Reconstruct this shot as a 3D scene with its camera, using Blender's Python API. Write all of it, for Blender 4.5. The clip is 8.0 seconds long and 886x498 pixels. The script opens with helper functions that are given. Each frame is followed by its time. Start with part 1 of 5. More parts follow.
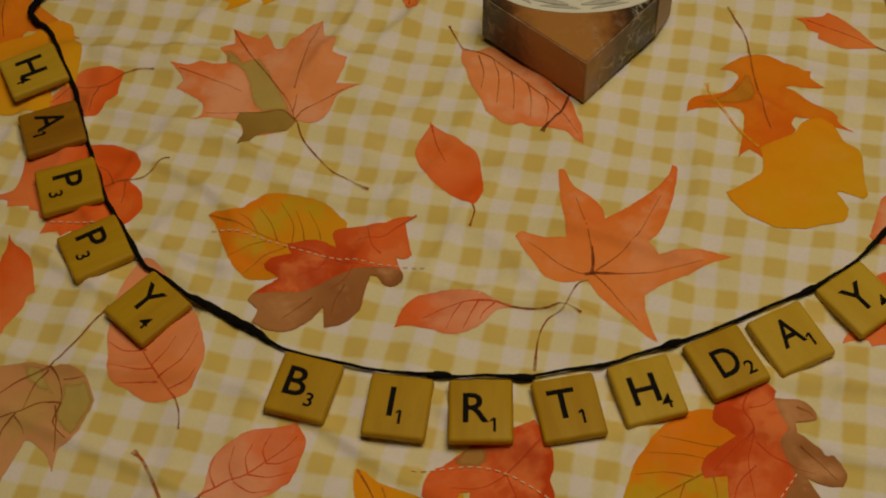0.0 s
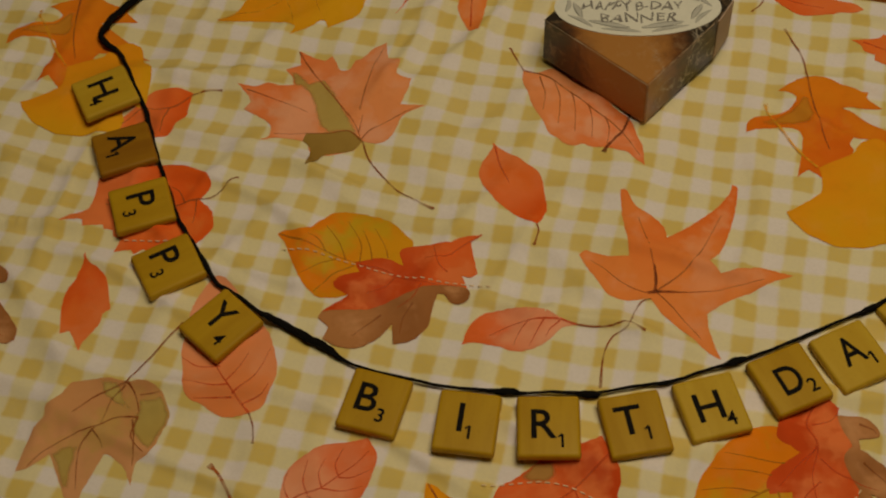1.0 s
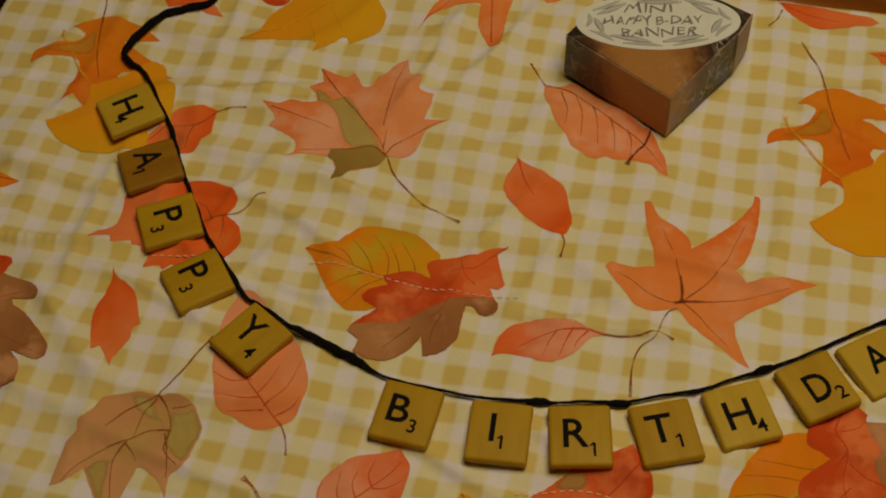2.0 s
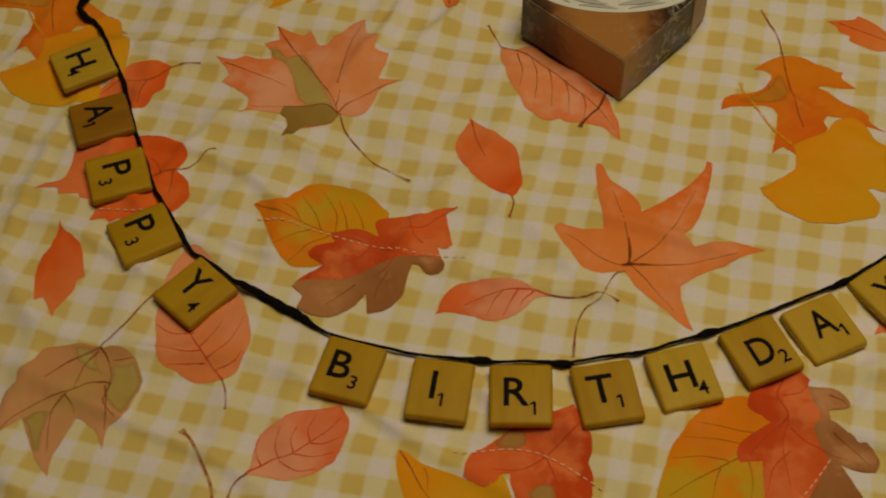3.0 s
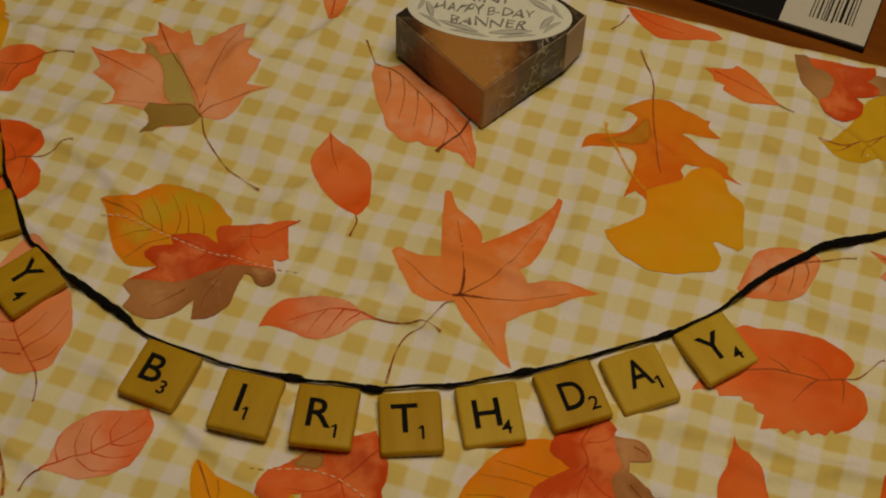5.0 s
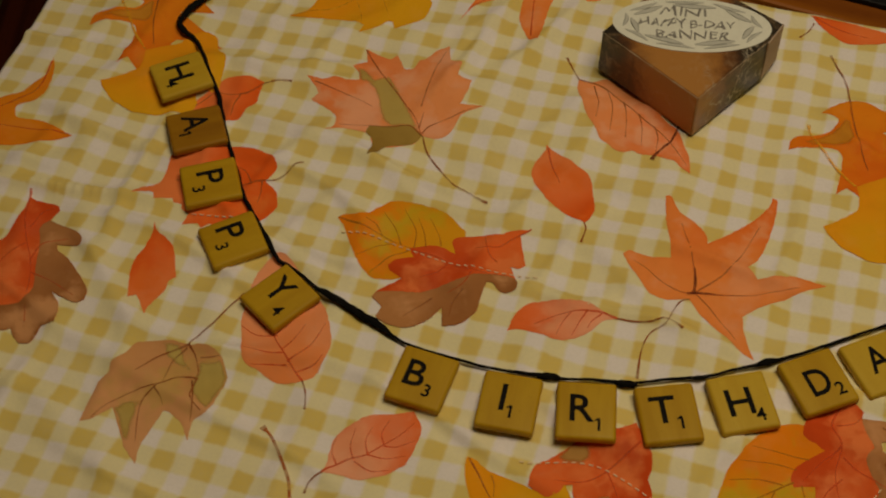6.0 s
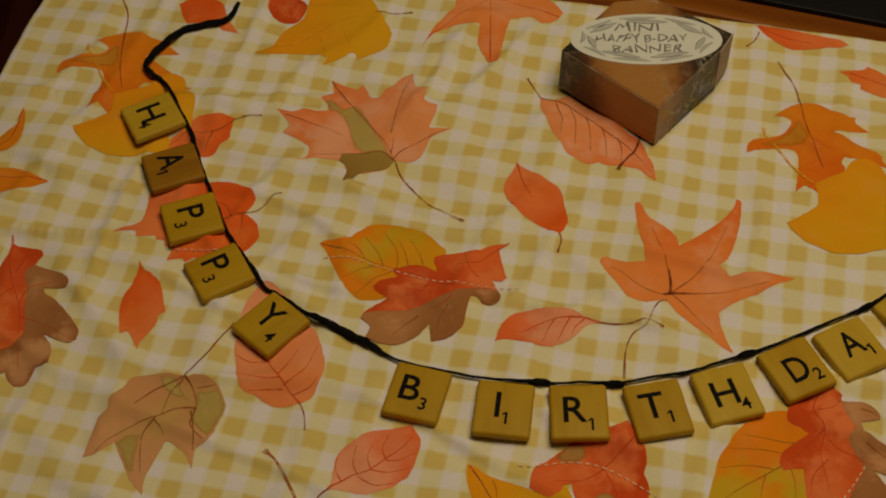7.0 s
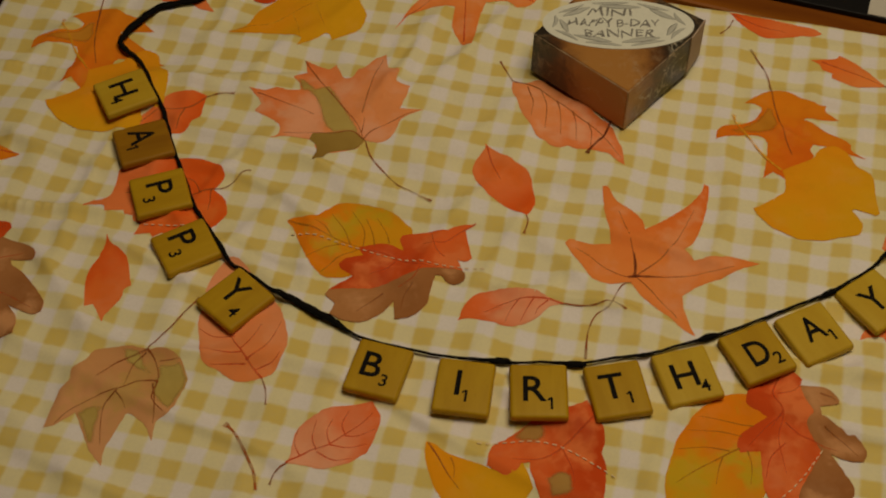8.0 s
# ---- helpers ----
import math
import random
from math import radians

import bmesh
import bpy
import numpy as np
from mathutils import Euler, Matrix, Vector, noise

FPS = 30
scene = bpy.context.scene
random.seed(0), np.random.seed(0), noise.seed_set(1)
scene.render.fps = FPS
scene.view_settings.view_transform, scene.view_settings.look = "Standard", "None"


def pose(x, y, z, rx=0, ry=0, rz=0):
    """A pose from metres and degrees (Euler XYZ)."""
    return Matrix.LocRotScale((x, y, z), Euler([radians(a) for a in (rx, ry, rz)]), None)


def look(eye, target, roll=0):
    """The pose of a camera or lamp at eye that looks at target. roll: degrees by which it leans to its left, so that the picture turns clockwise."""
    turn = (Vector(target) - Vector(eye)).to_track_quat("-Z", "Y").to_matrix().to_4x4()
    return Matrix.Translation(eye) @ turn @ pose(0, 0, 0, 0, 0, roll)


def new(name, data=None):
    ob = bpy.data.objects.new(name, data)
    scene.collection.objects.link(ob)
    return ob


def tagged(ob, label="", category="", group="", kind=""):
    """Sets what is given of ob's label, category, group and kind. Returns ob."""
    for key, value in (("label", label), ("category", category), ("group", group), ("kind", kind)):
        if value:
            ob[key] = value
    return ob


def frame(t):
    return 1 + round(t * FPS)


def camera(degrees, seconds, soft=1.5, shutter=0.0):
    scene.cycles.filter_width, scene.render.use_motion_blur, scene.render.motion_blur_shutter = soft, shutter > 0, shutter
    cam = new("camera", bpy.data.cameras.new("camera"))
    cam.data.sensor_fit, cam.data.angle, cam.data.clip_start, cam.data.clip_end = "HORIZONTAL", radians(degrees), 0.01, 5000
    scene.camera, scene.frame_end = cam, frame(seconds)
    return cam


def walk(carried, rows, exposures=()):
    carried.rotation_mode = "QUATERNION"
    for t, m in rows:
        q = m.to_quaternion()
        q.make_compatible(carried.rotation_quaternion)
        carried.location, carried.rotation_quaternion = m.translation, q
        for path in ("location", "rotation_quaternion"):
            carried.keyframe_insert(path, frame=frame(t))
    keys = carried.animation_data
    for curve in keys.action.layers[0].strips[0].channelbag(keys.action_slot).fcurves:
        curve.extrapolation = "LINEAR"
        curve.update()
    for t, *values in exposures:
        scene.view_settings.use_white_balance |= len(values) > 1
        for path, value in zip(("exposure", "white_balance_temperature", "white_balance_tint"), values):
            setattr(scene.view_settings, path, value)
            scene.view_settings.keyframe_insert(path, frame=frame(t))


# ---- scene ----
from mathutils.geometry import delaunay_2d_cdt

cam = camera(35.888, 8.0, 2.0, 0.2)
PATH = [
    (0, (0.01869, 0.01696, 0.34875), (-0.00881, 0.57740, -0.47899), -3.568),
    (0.5, (0.01630, 0.01385, 0.35050), (-0.01387, 0.57663, -0.47556), -3.684),
    (1, (0.00669, 0.01383, 0.35796), (-0.03963, 0.58098, -0.46435), -5.021),
    (1.2, (0.00330, 0.01250, 0.36143), (-0.05117, 0.58890, -0.45392), -5.599),
    (2.3, (-0.00667, 0.00819, 0.35795), (-0.03857, 0.59084, -0.45415), -4.313),
    (2.5, (-0.00683, 0.00780, 0.35725), (-0.03765, 0.58992, -0.45527), -4.169),
    (3, (0.00883, 0.00278, 0.35158), (-0.02452, 0.57693, -0.46649), -3.284),
    (3.5, (0.04725, 0.00782, 0.34804), (0.02397, 0.57853, -0.47278), -1.452),
    (4, (0.07166, 0.01560, 0.34485), (0.05355, 0.59530, -0.46978), 0.443),
    (4.2, (0.07097, 0.01771, 0.34258), (0.05231, 0.59922, -0.47075), 1.176),
    (5.3, (0.06496, 0.00908, 0.35802), (0.00562, 0.57337, -0.46542), 0.181),
    (5.5, (0.04193, -0.00155, 0.35588), (-0.01543, 0.57813, -0.45694), 0.311),
    (6, (-0.00109, -0.01146, 0.36831), (-0.06497, 0.57554, -0.43875), -2.615),
    (6.5, (-0.01882, -0.02207, 0.37295), (-0.05448, 0.58834, -0.41833), -3.328),
    (7, (-0.01989, -0.02704, 0.37397), (-0.02858, 0.58742, -0.41492), -1.987),
    (7.5, (-0.01567, -0.03058, 0.37265), (-0.02644, 0.58546, -0.41499), -1.636),
    (8, (-0.00818, -0.03300, 0.37088), (-0.01731, 0.58045, -0.41881), -0.984),
]
walk(cam, [(t, look(eye, target, roll)) for t, eye, target, roll in PATH])

# ---- light ----
world = bpy.data.worlds.new("room_air")
world.use_nodes = True
world.node_tree.nodes["Background"].inputs[0].default_value = (1.0, 0.86, 0.68, 1)
world.node_tree.nodes["Background"].inputs[1].default_value = 0.02
scene.world = world


def area_lamp(name, eye, target, size, watts, colour):
    lamp = bpy.data.lights.new(name, "AREA")
    lamp.shape, lamp.size, lamp.energy, lamp.color = "DISK", size, watts, colour
    new(name, lamp).matrix_world = look(eye, target)


# main light: unseen overhead source, added with assumed place and size
area_lamp("overhead_key_light", (0.15, 0.27, 0.74), (0.06, 0.28, 0), 0.40, 2.76, (1.0, 0.818, 0.55))

# ---- materials ----


def node_mat(name, rough=0.6, metal=0.0, spec=0.5):
    m = bpy.data.materials.new(name)
    m.use_nodes = True
    nt = m.node_tree
    b = nt.nodes["Principled BSDF"]
    b.inputs["Roughness"].default_value = rough
    b.inputs["Metallic"].default_value = metal
    b.inputs["Specular IOR Level"].default_value = spec
    return m, nt, b


def node(nt, kind, inputs=(), **props):
    n = nt.nodes.new(kind)
    for key, value in props.items():
        if key == "operation":
            n.operation = value
        elif key == "blend_type":
            n.blend_type = value
        elif key == "data_type":
            n.data_type = value
        elif key == "feature":
            n.feature = value
        elif key == "interpolation_type":
            n.interpolation_type = value
    for key, value in dict(inputs).items():
        if hasattr(value, "is_output"):
            nt.links.new(value, n.inputs[key])
        else:
            n.inputs[key].default_value = value
    return n


def calc(nt, op, a, b=0.0, c=0.0):
    return node(nt, "ShaderNodeMath", {0: a, 1: b, 2: c}, operation=op).outputs[0]


def mix(nt, f, a, b, how="MIX"):
    n = node(nt, "ShaderNodeMix", data_type="RGBA", blend_type=how)
    for key, value in ((0, f), (6, a), (7, b)):
        if hasattr(value, "is_output"):
            nt.links.new(value, n.inputs[key])
        else:
            n.inputs[key].default_value = (*value, 1) if isinstance(value, tuple) else value
    return n.outputs[2]


def noise_tex(nt, vec, scale, detail=4.0, rough=0.55):
    return node(nt, "ShaderNodeTexNoise", {"Vector": vec, "Scale": scale, "Detail": detail, "Roughness": rough})


def step(nt, v, lo, hi):
    return node(nt, "ShaderNodeMapRange", {0: v, 1: lo, 2: hi, 3: 0.0, 4: 1.0}, interpolation_type="SMOOTHSTEP").outputs[0]


def bump(nt, bsdf, height, strength, dist):
    n = node(nt, "ShaderNodeBump", {"Strength": strength, "Distance": dist, "Height": height})
    nt.links.new(n.outputs[0], bsdf.inputs["Normal"])


def place(nt):
    return nt.nodes.new("ShaderNodeTexCoord").outputs["Object"]


def weave(nt, vec):
    """Fine thread relief of the cotton."""
    s = node(nt, "ShaderNodeSeparateXYZ", {0: vec})
    a = calc(nt, "SINE", calc(nt, "MULTIPLY", s.outputs[0], 9000.0))
    b = calc(nt, "SINE", calc(nt, "MULTIPLY", s.outputs[1], 9000.0))
    soft = noise_tex(nt, vec, 260.0, 5.0, 0.7).outputs[0]
    return calc(nt, "ADD", calc(nt, "MULTIPLY", calc(nt, "MULTIPLY", a, b), 0.25), soft)


# gingham bands: direction in degrees, repeat and start in metres
CHECKS = ((-12.88, 0.01306, -0.00180), (77.75, 0.01267, -0.00547))


def gingham():
    m, nt, b = node_mat("gingham_cotton", 0.85, 0, 0.2)
    co = place(nt)
    wob = noise_tex(nt, co, 22.0, 2.0).outputs["Color"]
    off = node(nt, "ShaderNodeVectorMath", {0: wob, 1: (0.5, 0.5, 0.5)}, operation="SUBTRACT").outputs[0]
    off = node(nt, "ShaderNodeVectorMath", {0: off, "Scale": 0.0045}, operation="SCALE").outputs[0]
    wob2 = noise_tex(nt, co, 420.0, 2.0).outputs["Color"]
    off2 = node(nt, "ShaderNodeVectorMath", {0: wob2, 1: (0.5, 0.5, 0.5)}, operation="SUBTRACT").outputs[0]
    off2 = node(nt, "ShaderNodeVectorMath", {0: off2, "Scale": 0.0010}, operation="SCALE").outputs[0]
    p = node(nt, "ShaderNodeVectorMath", {0: co, 1: off}, operation="ADD").outputs[0]
    p = node(nt, "ShaderNodeVectorMath", {0: p, 1: off2}, operation="ADD").outputs[0]
    bands = []
    for turn, repeat, shift in CHECKS:
        ax = (math.cos(radians(turn)), math.sin(radians(turn)), 0)
        d = node(nt, "ShaderNodeVectorMath", {0: p, 1: ax}, operation="DOT_PRODUCT").outputs["Value"]
        ph = calc(nt, "MULTIPLY", calc(nt, "SUBTRACT", d, shift), 2 * math.pi / repeat)
        bands.append(step(nt, calc(nt, "COSINE", ph), -0.42, 0.34))
    uneven = noise_tex(nt, co, 60.0, 3.0).outputs[0]
    light = calc(nt, "MAXIMUM", bands[0], bands[1])
    both = calc(nt, "MULTIPLY", bands[0], bands[1])
    wash = calc(nt, "MULTIPLY_ADD", uneven, 0.5, 0.72)
    c = mix(nt, calc(nt, "MULTIPLY", light, wash), CLOTH_WHITE, CLOTH_PALE)
    c = mix(nt, calc(nt, "MULTIPLY", both, wash), c, CLOTH_DEEP)
    speck = step(nt, noise_tex(nt, co, 900.0, 2.0, 0.8).outputs[0], 0.35, 0.7)
    c = mix(nt, calc(nt, "MULTIPLY", speck, 0.12), c, (0.55, 0.5, 0.42))
    nt.links.new(c, b.inputs["Base Color"])
    bump(nt, b, weave(nt, co), 0.25, 0.0006)
    return m


CLOTH_WHITE, CLOTH_PALE, CLOTH_DEEP = (0.88, 0.82, 0.79), (0.84, 0.76, 0.45), (0.75, 0.57, 0.145)


def print_ink(name, base, second, third=None, soft=False):
    """Watercolour leaf print: two washes that run into each other from base to tip, a third in blooms, pooled pigment at the rim; soft washes fade at their edge."""
    m, nt, b = node_mat(name, 0.9, 0, 0.12)
    co = place(nt)
    uv = nt.nodes.new("ShaderNodeUVMap").outputs[0]
    s = node(nt, "ShaderNodeSeparateXYZ", {0: uv})
    wet = noise_tex(nt, co, 130.0, 3.0, 0.6).outputs["Color"]
    off = node(nt, "ShaderNodeVectorMath", {0: wet, "Scale": 0.009}, operation="SCALE").outputs[0]
    p = node(nt, "ShaderNodeVectorMath", {0: co, 1: off}, operation="ADD").outputs[0]
    big = noise_tex(nt, p, 46.0, 2.0, 0.5).outputs[0]
    run = calc(nt, "MULTIPLY_ADD", big, 0.6, calc(nt, "MULTIPLY", s.outputs[1], 0.40))
    c = mix(nt, step(nt, run, 0.30, 0.70), base, second)
    if third:
        bloom = noise_tex(nt, p, 62.0, 3.0, 0.55).outputs[0]
        c = mix(nt, step(nt, calc(nt, "SUBTRACT", bloom, calc(nt, "MULTIPLY", s.outputs[0], 0.10)), 0.42, 0.64), c, third)
    mottle = noise_tex(nt, p, 240.0, 5.0, 0.65).outputs[0]
    pale = step(nt, calc(nt, "SUBTRACT", noise_tex(nt, p, 75.0, 4.0, 0.6).outputs[0], calc(nt, "MULTIPLY", s.outputs[0], 0.08)), 0.48, 0.72)
    c = mix(nt, calc(nt, "MULTIPLY", pale, 0.16), c, tuple(v + (1 - v) * k for v, k in zip(base, (0.25, 0.18, 0.12))))
    c = mix(nt, calc(nt, "MULTIPLY", step(nt, mottle, 0.46, 0.78), 0.16), c, tuple(0.72 * v for v in second))
    edge = calc(nt, "ADD", s.outputs[0], calc(nt, "MULTIPLY_ADD", mottle, 0.5, -0.25))
    c = mix(nt, calc(nt, "MULTIPLY", step(nt, edge, 0.72, 1.0), 0.12), c, tuple(0.62 * v for v in second))
    nt.links.new(c, b.inputs["Base Color"])
    if soft:
        fade = calc(nt, "SUBTRACT", 0.88, calc(nt, "MULTIPLY", step(nt, edge, 0.50, 1.05), 0.88))
        nt.links.new(fade, b.inputs["Alpha"])
    bump(nt, b, weave(nt, co), 0.25, 0.0006)
    return m


def vein_ink(name, col, dense=0.75):
    m, nt, b = node_mat(name, 0.85, 0, 0.2)
    f = noise_tex(nt, place(nt), 300.0, 4.0).outputs[0]
    nt.links.new(mix(nt, f, col, tuple(min(1, v * 1.5) for v in col)), b.inputs["Base Color"])
    worn = noise_tex(nt, place(nt), 170.0, 3.0).outputs[0]
    nt.links.new(calc(nt, "MULTIPLY_ADD", step(nt, worn, 0.35, 0.65), dense - 0.35, 0.35), b.inputs["Alpha"])
    return m


MAT_CLOTH = gingham()
RED = print_ink("red_leaf_print", (0.86, 0.125, 0.012), (0.92, 0.25, 0.070), (0.90, 0.19, 0.030))
SALMON = print_ink("salmon_leaf_print", (0.92, 0.34, 0.12), (0.91, 0.24, 0.065), (0.92, 0.41, 0.22))
CORAL = print_ink("coral_star_leaf_print", (0.93, 0.29, 0.065), (0.91, 0.20, 0.030), (0.93, 0.35, 0.14))
PINK = print_ink("pink_leaf_print", (0.92, 0.42, 0.24), (0.88, 0.17, 0.035), (0.92, 0.36, 0.18))
PEACH = print_ink("peach_leaf_print", (0.91, 0.28, 0.08), (0.93, 0.40, 0.21), (0.92, 0.36, 0.16))
ORANGE = print_ink("orange_leaf_print", (0.84, 0.27, 0.010), (0.84, 0.17, 0.008), (0.86, 0.26, 0.010))
MUSTARD = print_ink("mustard_leaf_print", (0.72, 0.43, 0.015), (0.80, 0.36, 0.01))
YELLOW = print_ink("yellow_leaf_print", (0.90, 0.35, 0.008), (0.82, 0.41, 0.010))
GOLD = print_ink("gold_orange_leaf_print", (0.88, 0.25, 0.006), (0.80, 0.36, 0.010), (0.66, 0.42, 0.016))
CRIMSON = print_ink("crimson_oak_print", (0.66, 0.075, 0.010), (0.86, 0.16, 0.030), (0.88, 0.22, 0.06))
BROWN = print_ink("brown_oak_print", (0.52, 0.23, 0.080), (0.36, 0.14, 0.042), (0.64, 0.31, 0.13))
DULL = print_ink("dull_maple_print", (0.66, 0.32, 0.12), (0.76, 0.38, 0.17), (0.62, 0.37, 0.11))
OLIVE = print_ink("olive_leaf_print", (0.42, 0.27, 0.06), (0.32, 0.19, 0.035))
GREEN_WASH = print_ink("pale_green_wash_print", (0.62, 0.47, 0.13), (0.56, 0.40, 0.10), soft=True)
TAN_WASH = print_ink("tan_wash_print", (0.56, 0.36, 0.10), (0.52, 0.28, 0.07), soft=True)
AMBER_WASH = print_ink("amber_wash_print", (0.74, 0.33, 0.035), (0.70, 0.28, 0.02), soft=True)
TAN = print_ink("tan_oak_print", (0.58, 0.30, 0.11), (0.40, 0.19, 0.07))
V_DARK = vein_ink("dark_vein_ink", (0.16, 0.035, 0.012), 1.0)
V_RED = vein_ink("red_vein_ink", (0.60, 0.085, 0.02))
V_BROWN = vein_ink("brown_vein_ink", (0.34, 0.10, 0.022))
V_STEM = vein_ink("brown_stem_ink", (0.27, 0.075, 0.018), 0.95)
V_OLIVE = vein_ink("olive_vein_ink", (0.42, 0.17, 0.010))
V_STALK = vein_ink("red_brown_stalk_ink", (0.36, 0.10, 0.022), 1.0)
V_GOLD = vein_ink("gold_vein_ink", (0.80, 0.34, 0.015), 1.0)


def tile_wood(name, light, dark):
    m, nt, b = node_mat(name, 0.45, 0, 0.18)
    info = nt.nodes.new("ShaderNodeObjectInfo").outputs["Random"]
    co = place(nt)
    sh = node(nt, "ShaderNodeCombineXYZ", {0: info, 1: calc(nt, "MULTIPLY", info, 7.0), 2: info})
    p = node(nt, "ShaderNodeVectorMath", {0: co, 1: sh.outputs[0]}, operation="ADD").outputs[0]
    p = node(nt, "ShaderNodeVectorMath", {0: p, 1: (1.0, 0.16, 1.0)}, operation="MULTIPLY").outputs[0]
    g = noise_tex(nt, p, 330.0, 5.0, 0.6).outputs[0]
    w = noise_tex(nt, p, 110.0, 3.0, 0.6).outputs[0]
    c = mix(nt, step(nt, calc(nt, "MULTIPLY_ADD", w, 0.7, calc(nt, "MULTIPLY", g, 0.3)), 0.32, 0.68), light, dark)
    c = mix(nt, calc(nt, "MULTIPLY", step(nt, noise_tex(nt, co, 900.0, 3.0, 0.7).outputs[0], 0.58, 0.75), 0.25), c, tuple(0.5 * v for v in dark))
    nt.links.new(c, b.inputs["Base Color"])
    nt.links.new(calc(nt, "MULTIPLY_ADD", w, 0.3, 0.36), b.inputs["Roughness"])
    bump(nt, b, g, 0.15, 0.0003)
    return m


TILE_PALE = tile_wood("pale_varnished_maple", (0.60, 0.40, 0.030), (0.53, 0.33, 0.018))
TILE_MID = tile_wood("golden_varnished_maple", (0.53, 0.32, 0.010), (0.44, 0.245, 0.005))
TILE_DARK = tile_wood("dark_varnished_maple", (0.38, 0.185, 0.008), (0.28, 0.12, 0.004))


def plain(name, col, rough, scale=300.0, amount=0.35, metal=0.0, relief=0.0004, spec=0.5):
    m, nt, b = node_mat(name, rough, metal, spec)
    co = place(nt)
    f = noise_tex(nt, co, scale, 5.0, 0.65).outputs[0]
    f2 = noise_tex(nt, co, scale / 9, 3.0).outputs[0]
    c = mix(nt, calc(nt, "MULTIPLY", step(nt, f, 0.3, 0.7), amount), col, tuple(0.55 * v for v in col))
    c = mix(nt, calc(nt, "MULTIPLY", step(nt, f2, 0.4, 0.7), amount), c, tuple(min(1, 1.25 * v) for v in col))
    nt.links.new(c, b.inputs["Base Color"])
    bump(nt, b, f, 0.3, relief)
    return m


INK = plain("black_letter_ink", (0.008, 0.007, 0.006), 0.8, spec=0.1)
CORD_MAT = plain("black_cotton_floss", (0.006, 0.0055, 0.005), 0.9, 1500.0, 0.5, relief=0.001, spec=0.1)
THREAD = plain("cream_quilting_thread", (0.84, 0.66, 0.42), 0.9, 300.0, 0.1, spec=0.1)
PAPER = plain("white_label_paper", (0.78, 0.78, 0.67), 0.75, 500.0, 0.12)
PAPER_GREY = plain("grey_label_ornament", (0.52, 0.52, 0.46), 0.75, 500.0, 0.2)
PENCIL = plain("grey_pencil_writing", (0.246, 0.232, 0.203), 0.8, 900.0, 0.7)
LABEL_WHITE = plain("white_sticker_paper", (0.62, 0.58, 0.50), 0.6, 300.0, 0.1)
BLACK_PLASTIC = plain("black_plastic", (0.009, 0.008, 0.008), 0.5, 500.0, 0.4, spec=0.2)
STEEL = plain("scissor_steel", (0.55, 0.55, 0.56), 0.3, 400.0, 0.2, 1.0)
WALL_PAINT = plain("beige_wall_paint", (0.55, 0.46, 0.34), 0.9, 40.0, 0.1)
CEIL_PAINT = plain("white_ceiling_paint", (0.75, 0.72, 0.66), 0.9, 40.0, 0.1)
RUG_MAT = plain("olive_rug_wool", (0.20, 0.17, 0.07), 0.95, 200.0, 0.5, relief=0.004)


def wood(name, light, dark, axis_scale, rough):
    m, nt, b = node_mat(name, rough, 0, 0.22)
    co = place(nt)
    p = node(nt, "ShaderNodeVectorMath", {0: co, 1: axis_scale}, operation="MULTIPLY").outputs[0]
    g = noise_tex(nt, p, 60.0, 6.0, 0.62).outputs[0]
    ring = calc(nt, "SINE", calc(nt, "MULTIPLY", noise_tex(nt, p, 9.0, 2.0).outputs[0], 60.0))
    f = calc(nt, "MULTIPLY_ADD", ring, 0.14, g)
    c = mix(nt, step(nt, f, 0.3, 0.72), light, dark)
    pores = step(nt, noise_tex(nt, p, 420.0, 3.0, 0.7).outputs[0], 0.6, 0.72)
    c = mix(nt, calc(nt, "MULTIPLY", pores, 0.5), c, tuple(0.4 * v for v in dark))
    nt.links.new(c, b.inputs["Base Color"])
    nt.links.new(calc(nt, "MULTIPLY_ADD", g, 0.25, rough - 0.12), b.inputs["Roughness"])
    bump(nt, b, f, 0.12, 0.0005)
    return m


TABLE_WOOD = wood("honey_oak_table", (0.28, 0.088, 0.006), (0.17, 0.044, 0.003), (0.12, 1.0, 1.0), 0.42)
FLOOR_WOOD = wood("dark_red_floor_board", (0.17, 0.034, 0.013), (0.07, 0.014, 0.007), (1.0, 0.08, 1.0), 0.5)


